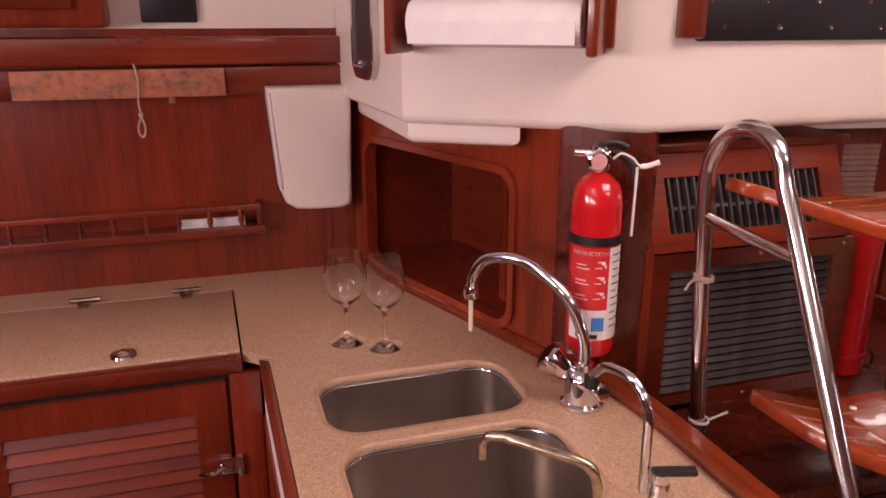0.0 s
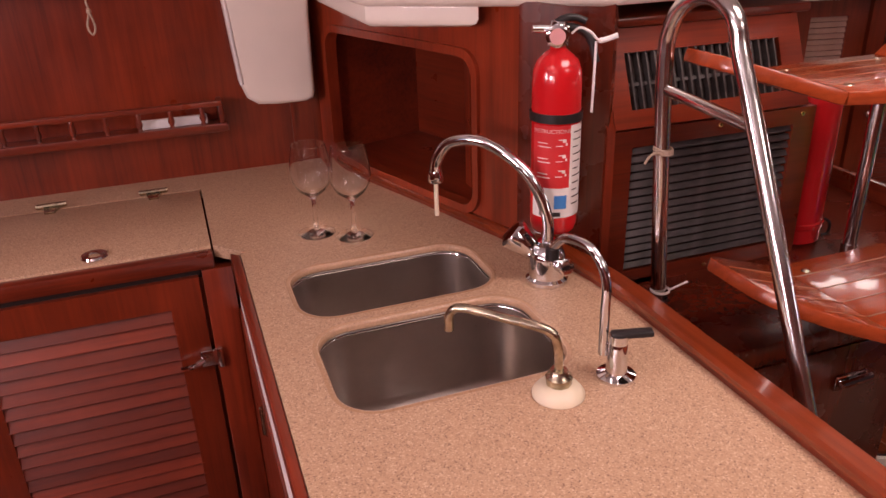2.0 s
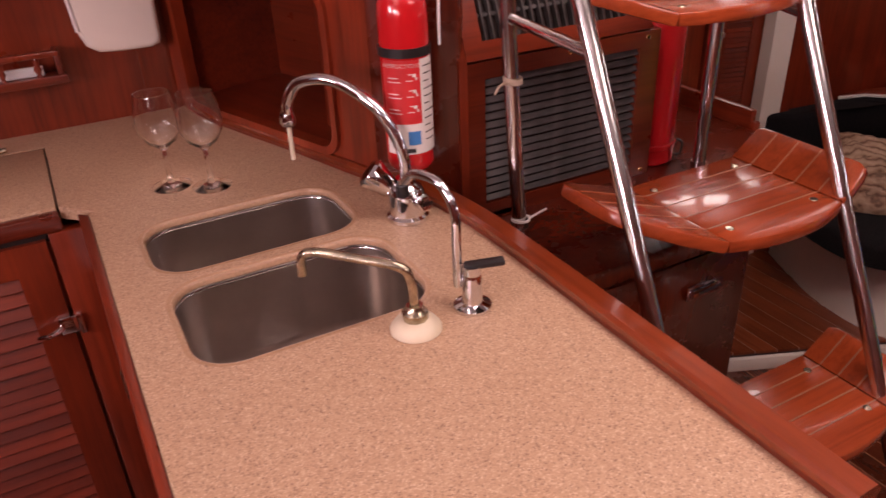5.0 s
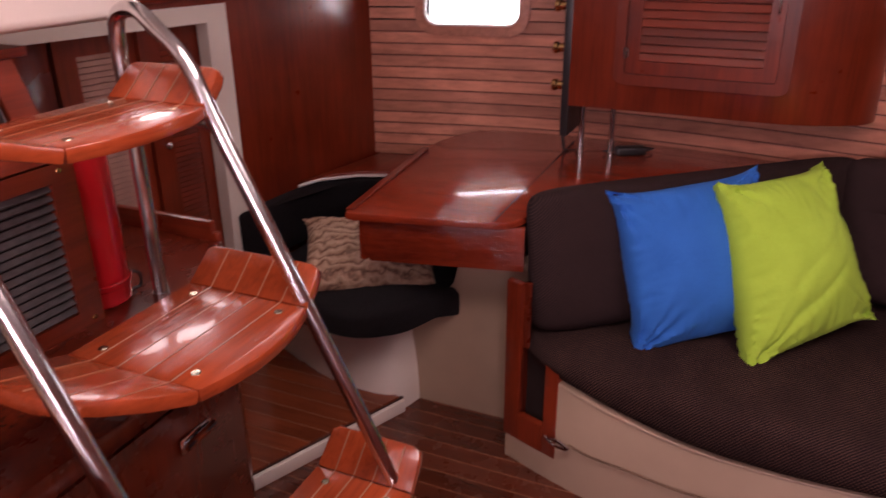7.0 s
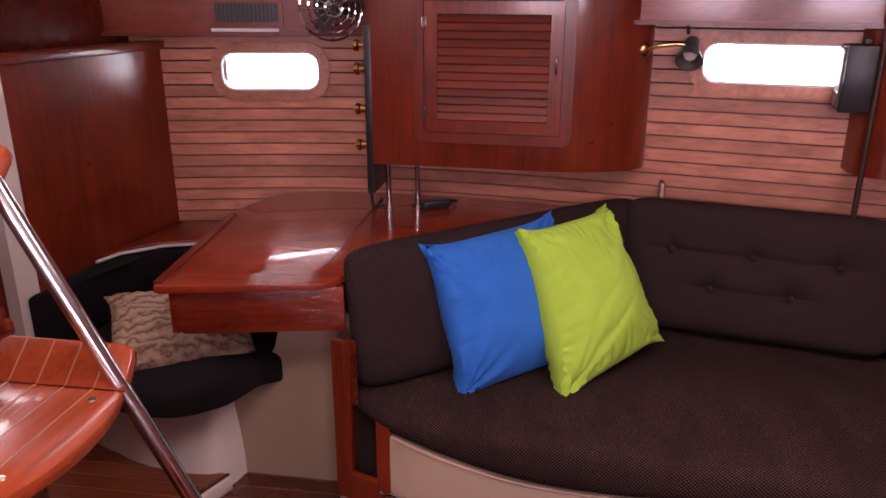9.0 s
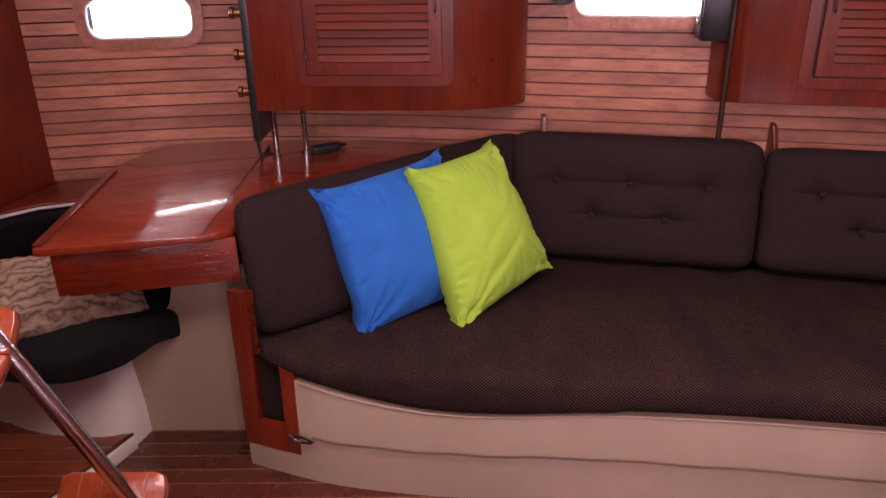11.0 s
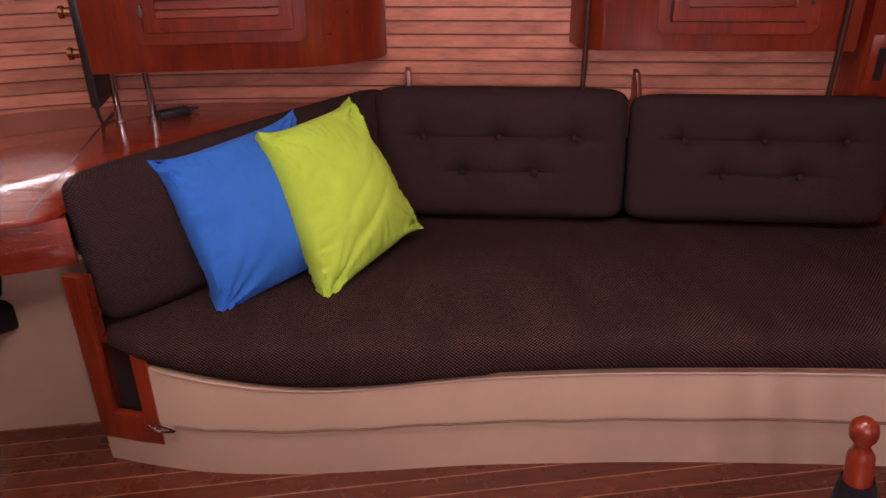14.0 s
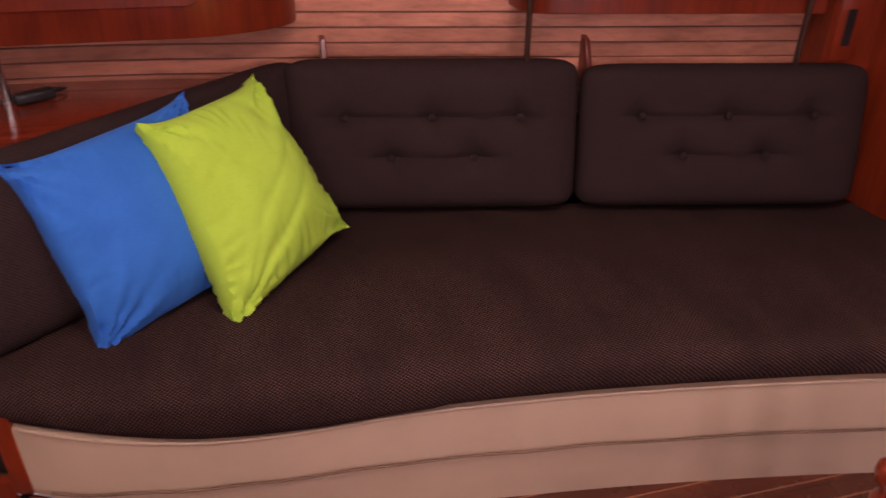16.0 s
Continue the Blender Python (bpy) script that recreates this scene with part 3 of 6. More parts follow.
def porthole(name, y0, y1, z0, z1, label):
    """A recessed oblong window in the hull's side with a wooden surround, a pane and daylight beyond."""
    yc, zc = (y0 + y1) / 2, (z0 + z1) / 2
    ang = math.degrees(math.atan2(hull_x(y1) - hull_x(y0), y1 - y0))
    w, h = (y1 - y0), (z1 - z0)
    ob = thing(name, (hull_x(yc), yc, zc), label, "window", "", "structure", 0)
    ob.matrix_basis = pose(hull_x(yc), yc, zc, 0, 0, 90 - ang)
    # local x runs along the hull, local -y points outboard
    r = h * 0.36
    inner = rounded_rect(-w / 2, w / 2, -h / 2, h / 2, r, 8)
    outer = rounded_rect(-w / 2 - 0.034, w / 2 + 0.034, -h / 2 - 0.034, h / 2 + 0.034, r + 0.03, 8)
    part("window_frame", ring_plate(outer, inner, -0.065, 0.016), PLANK_WOOD, ob)
    mid = rounded_rect(-w / 2 - 0.006, w / 2 + 0.006, -h / 2 - 0.006, h / 2 + 0.006, r, 8)
    inner2 = rounded_rect(-w / 2 + 0.006, w / 2 - 0.006, -h / 2 + 0.006, h / 2 - 0.006, r - 0.006, 8)
    part("inner_ring", ring_plate(mid, inner2, 0.0, 0.012), WHITE, ob, "pale inner window ring")
    pane = part("pane", xf(slab(inner, 0, 0.006), Matrix(((1, 0, 0, 0), (0, 0, 1, -0.045), (0, 1, 0, 0), (0, 0, 0, 1)))), PANE, ob)
    pane.visible_shadow = False
    return ob


porthole("window_1", *WIN[0], "oblong hull window full of bright daylight above the chart table")
porthole("window_2", *WIN[1], "oblong hull window full of bright daylight above the settee")
bd = solid("backdrop", join(hull_strip(0.5, 1.45, 0.9, 1.5, 0.24, 0.26), hull_strip(-1.15, 0.0, 0.9, 1.55, 0.24, 0.26)), BRIGHT_OUTSIDE, "overexposed white daylight outside the windows", "backdrop")

# aft starboard bulkhead with a white door surround
BULK = pose(2.80, 1.40, 0, 0, 0, -11.6)   # local -x runs inboard along the bulkhead


def at_bulk(bm):
    return xf(bm, BULK)


solid("wall_nav", at_bulk(box(-0.66, 0.06, 0, 0.03, 0, 1.262)), TEAK_Z, "varnished teak bulkhead panel behind the navigator's seat", "wall")
solid("trim_bulkhead_top", at_bulk(join(box(-1.78, 0.06, -0.015, 0.04, 1.262, 1.292, 0.004), box(-1.78, -0.66, 0.0, 0.03, 1.245, 1.262))), TEAK_X, "varnished moulding along the bulkhead's top edge", "trim")
solid("wall_nav_upper", at_bulk(join(box(-1.6, -1.30, 0.10, 0.13, 1.2, 1.98), box(-0.60, 0.1, 0.10, 0.13, 1.2, 1.98), box(-1.30, -0.60, 0.10, 0.13, 1.2, 1.55), box(-1.30, -0.60, 0.10, 0.13, 1.77, 1.98))), SHADED_TEAK, "dim teak panel above the bulkhead", "wall")
surround = ring_plate([(-1.78, 0), (-0.66, 0), (-0.66, 1.245), (-1.78, 1.245)], [(-1.70, 0.02), (-0.735, 0.02), (-0.735, 1.195), (-1.70, 1.195)], -0.006, 0.045)
solid("trim_door_surround", at_bulk(surround), GELCOAT, "white moulded door surround", "trim")
aft_door = thing("door_1", (0, 0, 0), "closed pair of narrow varnished louvred door leaves", "door", "", "structure")
aft_door.matrix_basis = BULK @ pose(-0.930, 0.055, 0.065)
louvred_door(aft_door, 0.228, 1.125, 0.066, 0.05, 64, 0.02, name="leaf")
# this leaf's slats carry the painted glare
louvred_door(aft_door, 0.236, 1.125, 0.060, 0.05, 64, 0.02, slat_wood=GLARE_SLAT, name="leaf").location = (-0.240, 0.012, 0)
for x in (-0.480, -0.715):
    part("side_panel", box(x, x + 0.232, 0.02, 0.035, 0, 1.125, 0.003), SHADED_TEAK, aft_door)
part("knob", xf(lathe([(0, 0), (0.008, 0), (0.006, 0.01), (0.011, 0.018), (0, 0.024)], 12), pose(0.040, 0, 0.79, 90)), CHROME, aft_door)
solid("wall_passage", at_bulk(box(-2.2, -1.78, 0.03, 0.06, 0, 2.0)), TEAK_Z, "dim wood panel beside the aft doors", "wall")

# raised floor of the passage, with a white riser
RAISED = [(1.00, 1.46), (1.585, 1.165), (2.09, 0.945), (2.065, 1.0), (2.06, 1.12), (2.10, 1.28), (2.22, 1.55), (2.2, 1.70), (1.0, 1.70)]
solid("platform", slab(RAISED, -0.005, 0.052), SEAM, "raised passage floor under its planks", "floor")
riser = xf(box(0, 0.56, -0.012, 0.004, 0, 0.044, 0.003), pose(1.575, 1.168, 0, 0, 0, -23.5))
solid("trim_platform_riser", riser, GELCOAT, "white riser along the raised floor's edge", "trim")
# shade under the chart table is put into this wall's colour
solid("wall_nav_foot", join(xf(slab([(0.56, 0), (0.945, 0), (0.945, 0.335), (0.90, 0.345), (0.85, 0.385), (0.80, 0.45), (0.77, 0.575), (0.56, 0.575)], 0, 0.028), Matrix(((0, 0, 1, 2.172), (1, 0, 0, 0), (0, 1, 0, 0), (0, 0, 0, 1)))), box(2.20, 2.9, 0.60, 0.63, 0, 0.575)), SHADED_GELCOAT, "white moulded footwell wall under the chart table", "wall")

# galley walls
WY = 1.762
solid("wall_galley", box(PORT, 0.34, WY, WY + 0.03, 0, 1.46), TEAK_Z, "varnished teak panel behind the galley counter", "wall")
solid("wall_galley_upper", box(PORT, 0.34, WY - 0.005, WY + 0.03, 1.46, 1.98), GELCOAT, "white moulded cabin side above the galley", "wall")

NA, NB = Vector((0.330, 1.745)), Vector((0.553, 1.085))   # niche wall, from the corner to the post
ND = (NB - NA)
NL, NANG = ND.length, math.degrees(math.atan2(ND.y, ND.x))
NICHE = pose(NA.x, NA.y, 0, 0, 0, NANG)  # local x runs along the wall


def at_niche(bm):
    return xf(bm, NICHE)


def rect(x0, x1, z0, z1):
    return [(x0, z0), (x1, z0), (x1, z1), (x0, z1)]


def wall_with_hole(hole, x0, x1, z0, z1, y0, y1):
    n = len(hole)
    cx, cz = sum(p[0] for p in hole) / n, sum(p[1] for p in hole) / n
    out = []
    for px, pz in hole:
        dx, dz = px - cx, pz - cz
        k = min([(x1 - cx) / dx if dx > 1e-9 else 1e9, (x0 - cx) / dx if dx < -1e-9 else 1e9, (z1 - cz) / dz if dz > 1e-9 else 1e9, (z0 - cz) / dz if dz < -1e-9 else 1e9])
        out.append((cx + dx * k, cz + dz * k))
    return ring_plate(out, hole, y0, y1)


nh = rounded_rect(0.065, 0.565, 0.935, 1.215, 0.035, 6)
niche = at_niche(join(wall_with_hole(nh, 0.0, NL, 0.90, 1.317, 0.0, 0.02),
                      ring_plate(rounded_rect(0.05, 0.58, 0.92, 1.23, 0.045, 6), nh, -0.008, 0.002)))
solid("wall_niche", niche, TEAK_Z, "varnished teak wall with a rounded open locker niche", "wall")
nin = thing("wall_niche_inside", (0, 0, 0), "dark teak lining inside the open locker", "wall", "", "structure")
nin.matrix_basis = NICHE
for q in ((0.04, 0.60, 0.26, 0.275, 0.93, 1.235), (0.03, 0.04, 0.02, 0.275, 0.91, 1.25), (0.60, 0.61, 0.02, 0.275, 0.91, 1.25), (0.04, 0.60, 0.02, 0.275, 0.91, 0.93), (0.04, 0.60, 0.02, 0.275, 1.235, 1.25)):
    part("lining_panel", box(*q), TEAK_X, nin)
solid("wall_post", join(slab([(0.545, 1.10), (0.553, 1.085), (0.672, 1.022), (0.69, 1.04), (0.60, 1.12)], 0.815, 1.317)), SHADED_TEAK, "varnished teak upright beside the engine box", "wall")
solid("wall_box_back", box(0.55, 1.12, 1.33, 1.36, 0.8, 2.0), TEAK_Z, "teak panel behind the engine box", "wall")

# white moulded underside of the cockpit
soffit = slab([(1.29, 1.015), (1.29, 1.75), (0.30, 1.75), (0.322, 1.25), (0.65, 1.015)], 1.308, 1.98, 0.018, 3)
solid("ceiling_cockpit_moulding", soffit, GELCOAT, "white gelcoat underside of the cockpit over the galley", "ceiling")
solid("trim_cockpit_nose", slab([(0.338, 1.272), (0.335, 1.70), (0.42, 1.70), (0.50, 1.16)], 1.272, 1.322, 0.014, 3), GELCOAT, "white moulded drain nose under the cockpit", "trim")

# bridge deck in front of the engine box
DECK_Z = 0.815
deck = slab([(0.60, 0.758), (1.135, 0.758), (1.20, 0.90), (1.475, 1.06), (1.475, 1.40), (0.55, 1.40), (0.55, 1.0), (0.60, 0.9)], DECK_Z - 0.04, DECK_Z, 0.004)
solid("platform_bridge_deck", deck, SHADED_TEAK, "varnished teak bridge deck at the foot of the engine box", "platform")
solid("trim_bridge_lip", join(box(1.462, 1.480, 1.075, 1.40, DECK_Z - 0.03, DECK_Z + 0.045, 0.005), box(1.462, 1.480, 1.06, 1.08, DECK_Z - 0.03, DECK_Z + 0.02, 0.005)), TEAK_Y, "rounded raised lip along the bridge deck's edge", "trim")


# ---------------------------------------------------------------- galley
CZ = 0.90
SINKS = [(0.138, 0.455, 0.968, 1.150), (0.140, 0.458, 0.715, 0.932)]


def counter_mesh():
    """L-shaped top: the peninsula with two rounded sink openings, and the wing behind the fridge lid."""
    tops = []
    bands = [(0.20, 0.70), (0.70, 0.95), (0.95, 1.17)]
    tops.append(slab([(0.084, 0.20), (0.60, 0.20), (0.60, 0.70), (0.084, 0.70)], CZ - 0.022, CZ))
    for (x0, x1, y0, y1), (b0, b1) in zip(SINKS[::-1], bands[1:]):
        hole = rounded_rect(x0 - 0.002, x1 + 0.002, y0 - 0.002, y1 + 0.002, 0.057, 8)
        xr = 0.60 if b1 < 1 else 0.585
        n, cx, cy = len(hole), (x0 + x1) / 2, (y0 + y1) / 2
        out = []
        for px, py in hole:
            dx, dy = px - cx, py - cy
            k = min([(xr - cx) / dx if dx > 1e-9 else 1e9, (0.084 - cx) / dx if dx < -1e-9 else 1e9, (b1 - cy) / dy if dy > 1e-9 else 1e9, (b0 - cy) / dy if dy < -1e-9 else 1e9])
            out.append((cx + dx * k, cy + dy * k))
        tops.append(ring_plate(out, hole, CZ - 0.011, CZ, "xy"))
        # corners of the band
        for sx in (0.084, xr):
            for sy in (b0, b1):
                ax = [p for p in out if abs(p[0] - sx) < 1e-6]
                ay = [p for p in out if abs(p[1] - sy) < 1e-6]
                if ax and ay:
                    pa = min(ax, key=lambda p: abs(p[1] - sy))
                    pb = min(ay, key=lambda p: abs(p[0] - sx))
                    if (pa[0] - sx) ** 2 + (pa[1] - sy) ** 2 > 1e-10 and (pb[0] - sx) ** 2 + (pb[1] - sy) ** 2 > 1e-10:
                        tri = [(sx, sy), pa, pb]
                        area = (pa[0] - sx) * (pb[1] - sy) - (pa[1] - sy) * (pb[0] - sx)
                        tops.append(slab(tri if area > 0 else [tri[0], tri[2], tri[1]], CZ - 0.022, CZ))
    tops.append(slab([(0.084, 1.17), (0.528, 1.17), (0.335, 1.745), (0.335, WY), (0.084, WY)], CZ - 0.022, CZ))
    tops.append(slab([(0.529, 1.17), (0.60, 0.95), (0.60, 1.0), (0.55, 1.17)], CZ - 0.022, CZ - 0.001))
    tops.append(slab([(0.030, 1.318), (0.084, 1.262), (0.084, WY), (0.030, WY)], CZ - 0.022, CZ))
    tops.append(slab([(PORT, 1.655), (0.030, 1.655), (0.030, WY), (PORT, WY)], CZ - 0.022, CZ))
    return join(*tops)


counter = thing("countertop", (0, 0, 0), "L-shaped galley counter in speckled beige laminate over teak cabinets", "counter")
part("worktop", counter_mesh(), COUNTER, counter, smooth=None)
part("front_edge", box(0.0735, 0.084, 0.20, 1.262, CZ - 0.036, CZ - 0.0004), COUNTER, counter)
part("cabinet_trim", slab([(0.0615, 0.20), (0.0735, 0.20), (0.0735, 1.262), (0.0560, 1.279)], CZ - 0.032, CZ - 0.003, 0.004), TEAK_Y, counter, "varnished rail along the counter's edge")
part("side_panel", box(0.0575, 0.070, 0.22, 1.294, 0.0, CZ - 0.125), TEAK_Z, counter)
part("butt_hinge", join(tube([(0.0555, 0.985, CZ - 0.195), (0.0555, 0.985, CZ - 0.145)], 0.004, 8), box(0.0560, 0.0575, 0.972, 0.998, CZ - 0.192, CZ - 0.148)), OLD_BRASS, counter, "worn brass cabinet hinge")
part("white_gap", box(0.0618, 0.070, 0.22, 1.294, CZ - 0.125, CZ - 0.032), WHITE, counter, "white strip below the counter's rail")
part("end_panel", box(0.058, 0.615, 0.205, 0.225, 0.0, CZ - 0.036), TEAK_Z, counter)
part("outer_panel", box(0.600, 0.618, 0.20, 0.90, 0.0, CZ - 0.036), TEAK_Z, counter)
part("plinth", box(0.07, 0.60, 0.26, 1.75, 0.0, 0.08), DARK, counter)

# fiddle rail that edges the counter
fid_in = [(0.597, 0.20), (0.597, 0.70), (0.594, 0.85), (0.578, 0.97), (0.545, 1.07), (0.512, 1.17), (0.45, 1.36), (0.38, 1.56), (0.34, 1.70)]
fid = [p.to_2d() for p in smooth_path([(*p, 0) for p in fid_in], 5)]


def fiddle_mesh(prof):
    bm = bmesh.new()
    rings = []
    for i, p in enumerate(fid):
        t = (fid[min(i + 1, len(fid) - 1)] - fid[max(i - 1, 0)]).normalized()
        n = Vector((t.y, -t.x))
        rings.append([bm.verts.new((p.x + n.x * d, p.y + n.y * d, z)) for d, z in prof])
    for a, b in zip(rings, rings[1:]):
        for k in range(6):
            bm.faces.new((a[k], a[(k + 1) % 6], b[(k + 1) % 6], b[k]))
    bm.faces.new(rings[0][::-1])
    bm.faces.new(rings[-1])
    return bm


fiddle = thing("fiddle_rail", (0, 0, 0), "varnished teak fiddle rail edging the galley counter", "rail")
part("upright", fiddle_mesh([(0.002, CZ - 0.05), (0.002, CZ + 0.004), (0.002, CZ + 0.0085), (0.034, CZ + 0.0085), (0.034, CZ - 0.02), (0.034, CZ - 0.05)]), TEAK_Y, fiddle)
part("cap", fiddle_mesh([(0, CZ + 0.009), (0, CZ + 0.017), (0.005, CZ + 0.022), (0.030, CZ + 0.024), (0.036, CZ + 0.018), (0.036, CZ + 0.009)]), FIDDLE_WOOD, fiddle, "glossy rounded cap")


def sink_basin(x0, x1, y0, y1, depth, label):
    ob = thing("sink", ((x0 + x1) / 2, (y0 + y1) / 2, CZ - depth), label, "sink", "twin sinks")
    w, h = (x1 - x0) / 2 + 0.004, (y1 - y0) / 2 + 0.004
    bm = bmesh.new()
    prof = [(0.0, depth - 0.0125), (0.0005, depth - 0.017), (0.003, depth - 0.04), (0.008, 0.03), (0.014, 0.014), (0.028, 0.004), (0.055, 0.0)]
    rings = [[bm.verts.new((x, y, z)) for x, y in rounded_rect(-w + d, w - d, -h + d, h - d, max(0.012, 0.058 - d * 0.6), 8)] for d, z in prof]
    lip = [bm.verts.new((x, y, depth - 0.0118)) for x, y in rounded_rect(-w - 0.012, w + 0.012, -h - 0.012, h + 0.012, 0.066, 8)]
    rings = [lip] + rings
    n = len(lip)
    for a, b in zip(rings, rings[1:]):
        for k in range(n):
            bm.faces.new((a[k], a[(k + 1) % n], b[(k + 1) % n], b[k]))
    bm.faces.new(rings[-1])
    part("basin", bm, SINK, ob)
    # first ring is near-black: it paints the dark gap under the laminate edge
    for nm, d, r_, z_, m_ in (("gap_shade_ring", 0.001, 0.0012, depth - 0.0115, SEAM), ("bright_rim", 0.0022, 0.0016, depth - 0.0165, STEEL)):
        loop = [(x, y, z_) for x, y in rounded_rect(-w + d, w - d, -h + d, h - d, 0.057, 8)]
        part(nm, tube(loop + loop[:1], r_, 8, False), m_, ob)
    part("drain", lathe([(0.0, 0.001), (0.026, 0.001), (0.03, 0.004), (0.034, 0.002)], 20), STEEL, ob)
    return ob


def cutout_edge(x0, x1, y0, y1):
    """The laminate's rounded edge round a sink opening."""
    bm = bmesh.new()
    prof = [(0.009, CZ + 0.0006), (0.004, CZ + 0.0004), (0.0012, CZ - 0.0012), (0.0, CZ - 0.004), (0.0, CZ - 0.0105)]
    rings = [[bm.verts.new((x, y, z)) for x, y in rounded_rect(x0 - d, x1 + d, y0 - d, y1 + d, 0.055 + d, 8)] for d, z in prof]
    n = len(rings[0])
    for a, b in zip(rings, rings[1:]):
        for k in range(n):
            bm.faces.new((a[k], a[(k + 1) % n], b[(k + 1) % n], b[k]))
    return bm


for sk in SINKS:
    part("cutout_edge", cutout_edge(*sk), EDGE_LAMINATE, counter, "polished edge of the sink opening")


sink_basin(*SINKS[0], 0.17, "brushed stainless sink bowl set under the counter")
sink_basin(*SINKS[1], 0.17, "brushed stainless sink bowl beside the soap spout")

# fridge lid with hinges and a lift ring
lid = thing("fridge_lid", (-0.17, 1.49, CZ - 0.03), "closed top-opening fridge lid in speckled laminate with chrome hinges", "lid")
part("lid_panel", box(-0.55, 0.196, -0.172, 0.161, 0.0, 0.0305, 0.002), COUNTER, lid)


def butterfly_hinge(x, y):
    h = part("hinge", join(box(-0.028, 0.028, 0.004, 0.012, 0.0, 0.007, 0.002), slab([(-0.016, 0.004), (-0.010, -0.030), (0.010, -0.030), (0.016, 0.004)], 0.0, 0.004), tube([(-0.03, 0.008, 0.006), (0.03, 0.008, 0.006)], 0.005, 8)), OLD_BRASS, lid)
    h.location = (x, y, 0.031)


butterfly_hinge(-0.105, 0.165)
butterfly_hinge(0.10, 0.165)
ringp = part("lift_ring", lathe([(0.010, 0.001), (0.014, 0.004), (0.022, 0.004), (0.024, 0.0)], 20), CHROME, lid)
ringp.location = (-0.005, -0.135, 0.031)

# louvred cabinet under the lid
cab = thing("galley_cabinet", (-0.37, 1.30, 0.0), "varnished teak fridge cabinet with a closed louvred door", "cabinet")
part("body", box(-0.95, 0.395, 0.022, 0.44, 0.05, CZ - 0.031), TEAK_Z, cab)
part("top_rail", box(-0.95, 0.398, -0.006, 0.022, CZ - 0.036, CZ - 0.004, 0.006), TEAK_X, cab)
# near-black strip that paints the shade below the top rail
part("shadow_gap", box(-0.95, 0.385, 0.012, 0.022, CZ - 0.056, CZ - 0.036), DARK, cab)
part("corner_stile", box(0.372, 0.4275, -0.004, 0.022, 0.05, CZ - 0.037, 0.003), TEAK_Z, cab)
gd = louvred_door(cab, 0.43, 0.750, 0.058, 0.058, 23)
gd.location = (-0.065, 0.0, 0.10)
latch = part("latch", join(box(-0.012, 0.028, -0.010, 0.0, -0.016, 0.018, 0.003), tube(smooth_path([(-0.008, -0.012, 0), (-0.03, -0.022, -0.003), (-0.05, -0.014, -0.006)], 4), [0.006, 0.006, 0.006, 0.005, 0.005, 0.005, 0.005, 0.004, 0.003], 8), box(0.020, 0.030, -0.016, 0.0, -0.02, 0.02, 0.002)), CHROME, gd, "chrome lever latch")
latch.location = (0.42, 0, 0.58)


def wine_glass(x, y, rz):
    ob = thing("wine_glass", (x, y, CZ + 0.001), "clear empty stemmed wine glass standing on the counter", "glass", "pair of wine glasses", "", rz)
    out = [(0.0, 0.0), (0.034, 0.0), (0.035, 0.002), (0.02, 0.005), (0.007, 0.010), (0.0042, 0.02), (0.0038, 0.05), (0.0042, 0.072), (0.010, 0.080), (0.026, 0.093), (0.036, 0.112), (0.0385, 0.130), (0.037, 0.150), (0.033, 0.172), (0.0305, 0.184)]
    inn = [(0.0293, 0.1842), (0.0318, 0.172), (0.0357, 0.150), (0.0372, 0.130), (0.0346, 0.112), (0.025, 0.095), (0.010, 0.084), (0.0, 0.082)]
    part("bowl_and_stem", xf(lathe(out + inn, 40), Matrix.Scale(0.945, 4, (0, 0, 1))), GLASS, ob, smooth=60).visible_shadow = False
    return ob


wine_glass(0.220, 1.294, 10)
wine_glass(0.283, 1.252, 50)


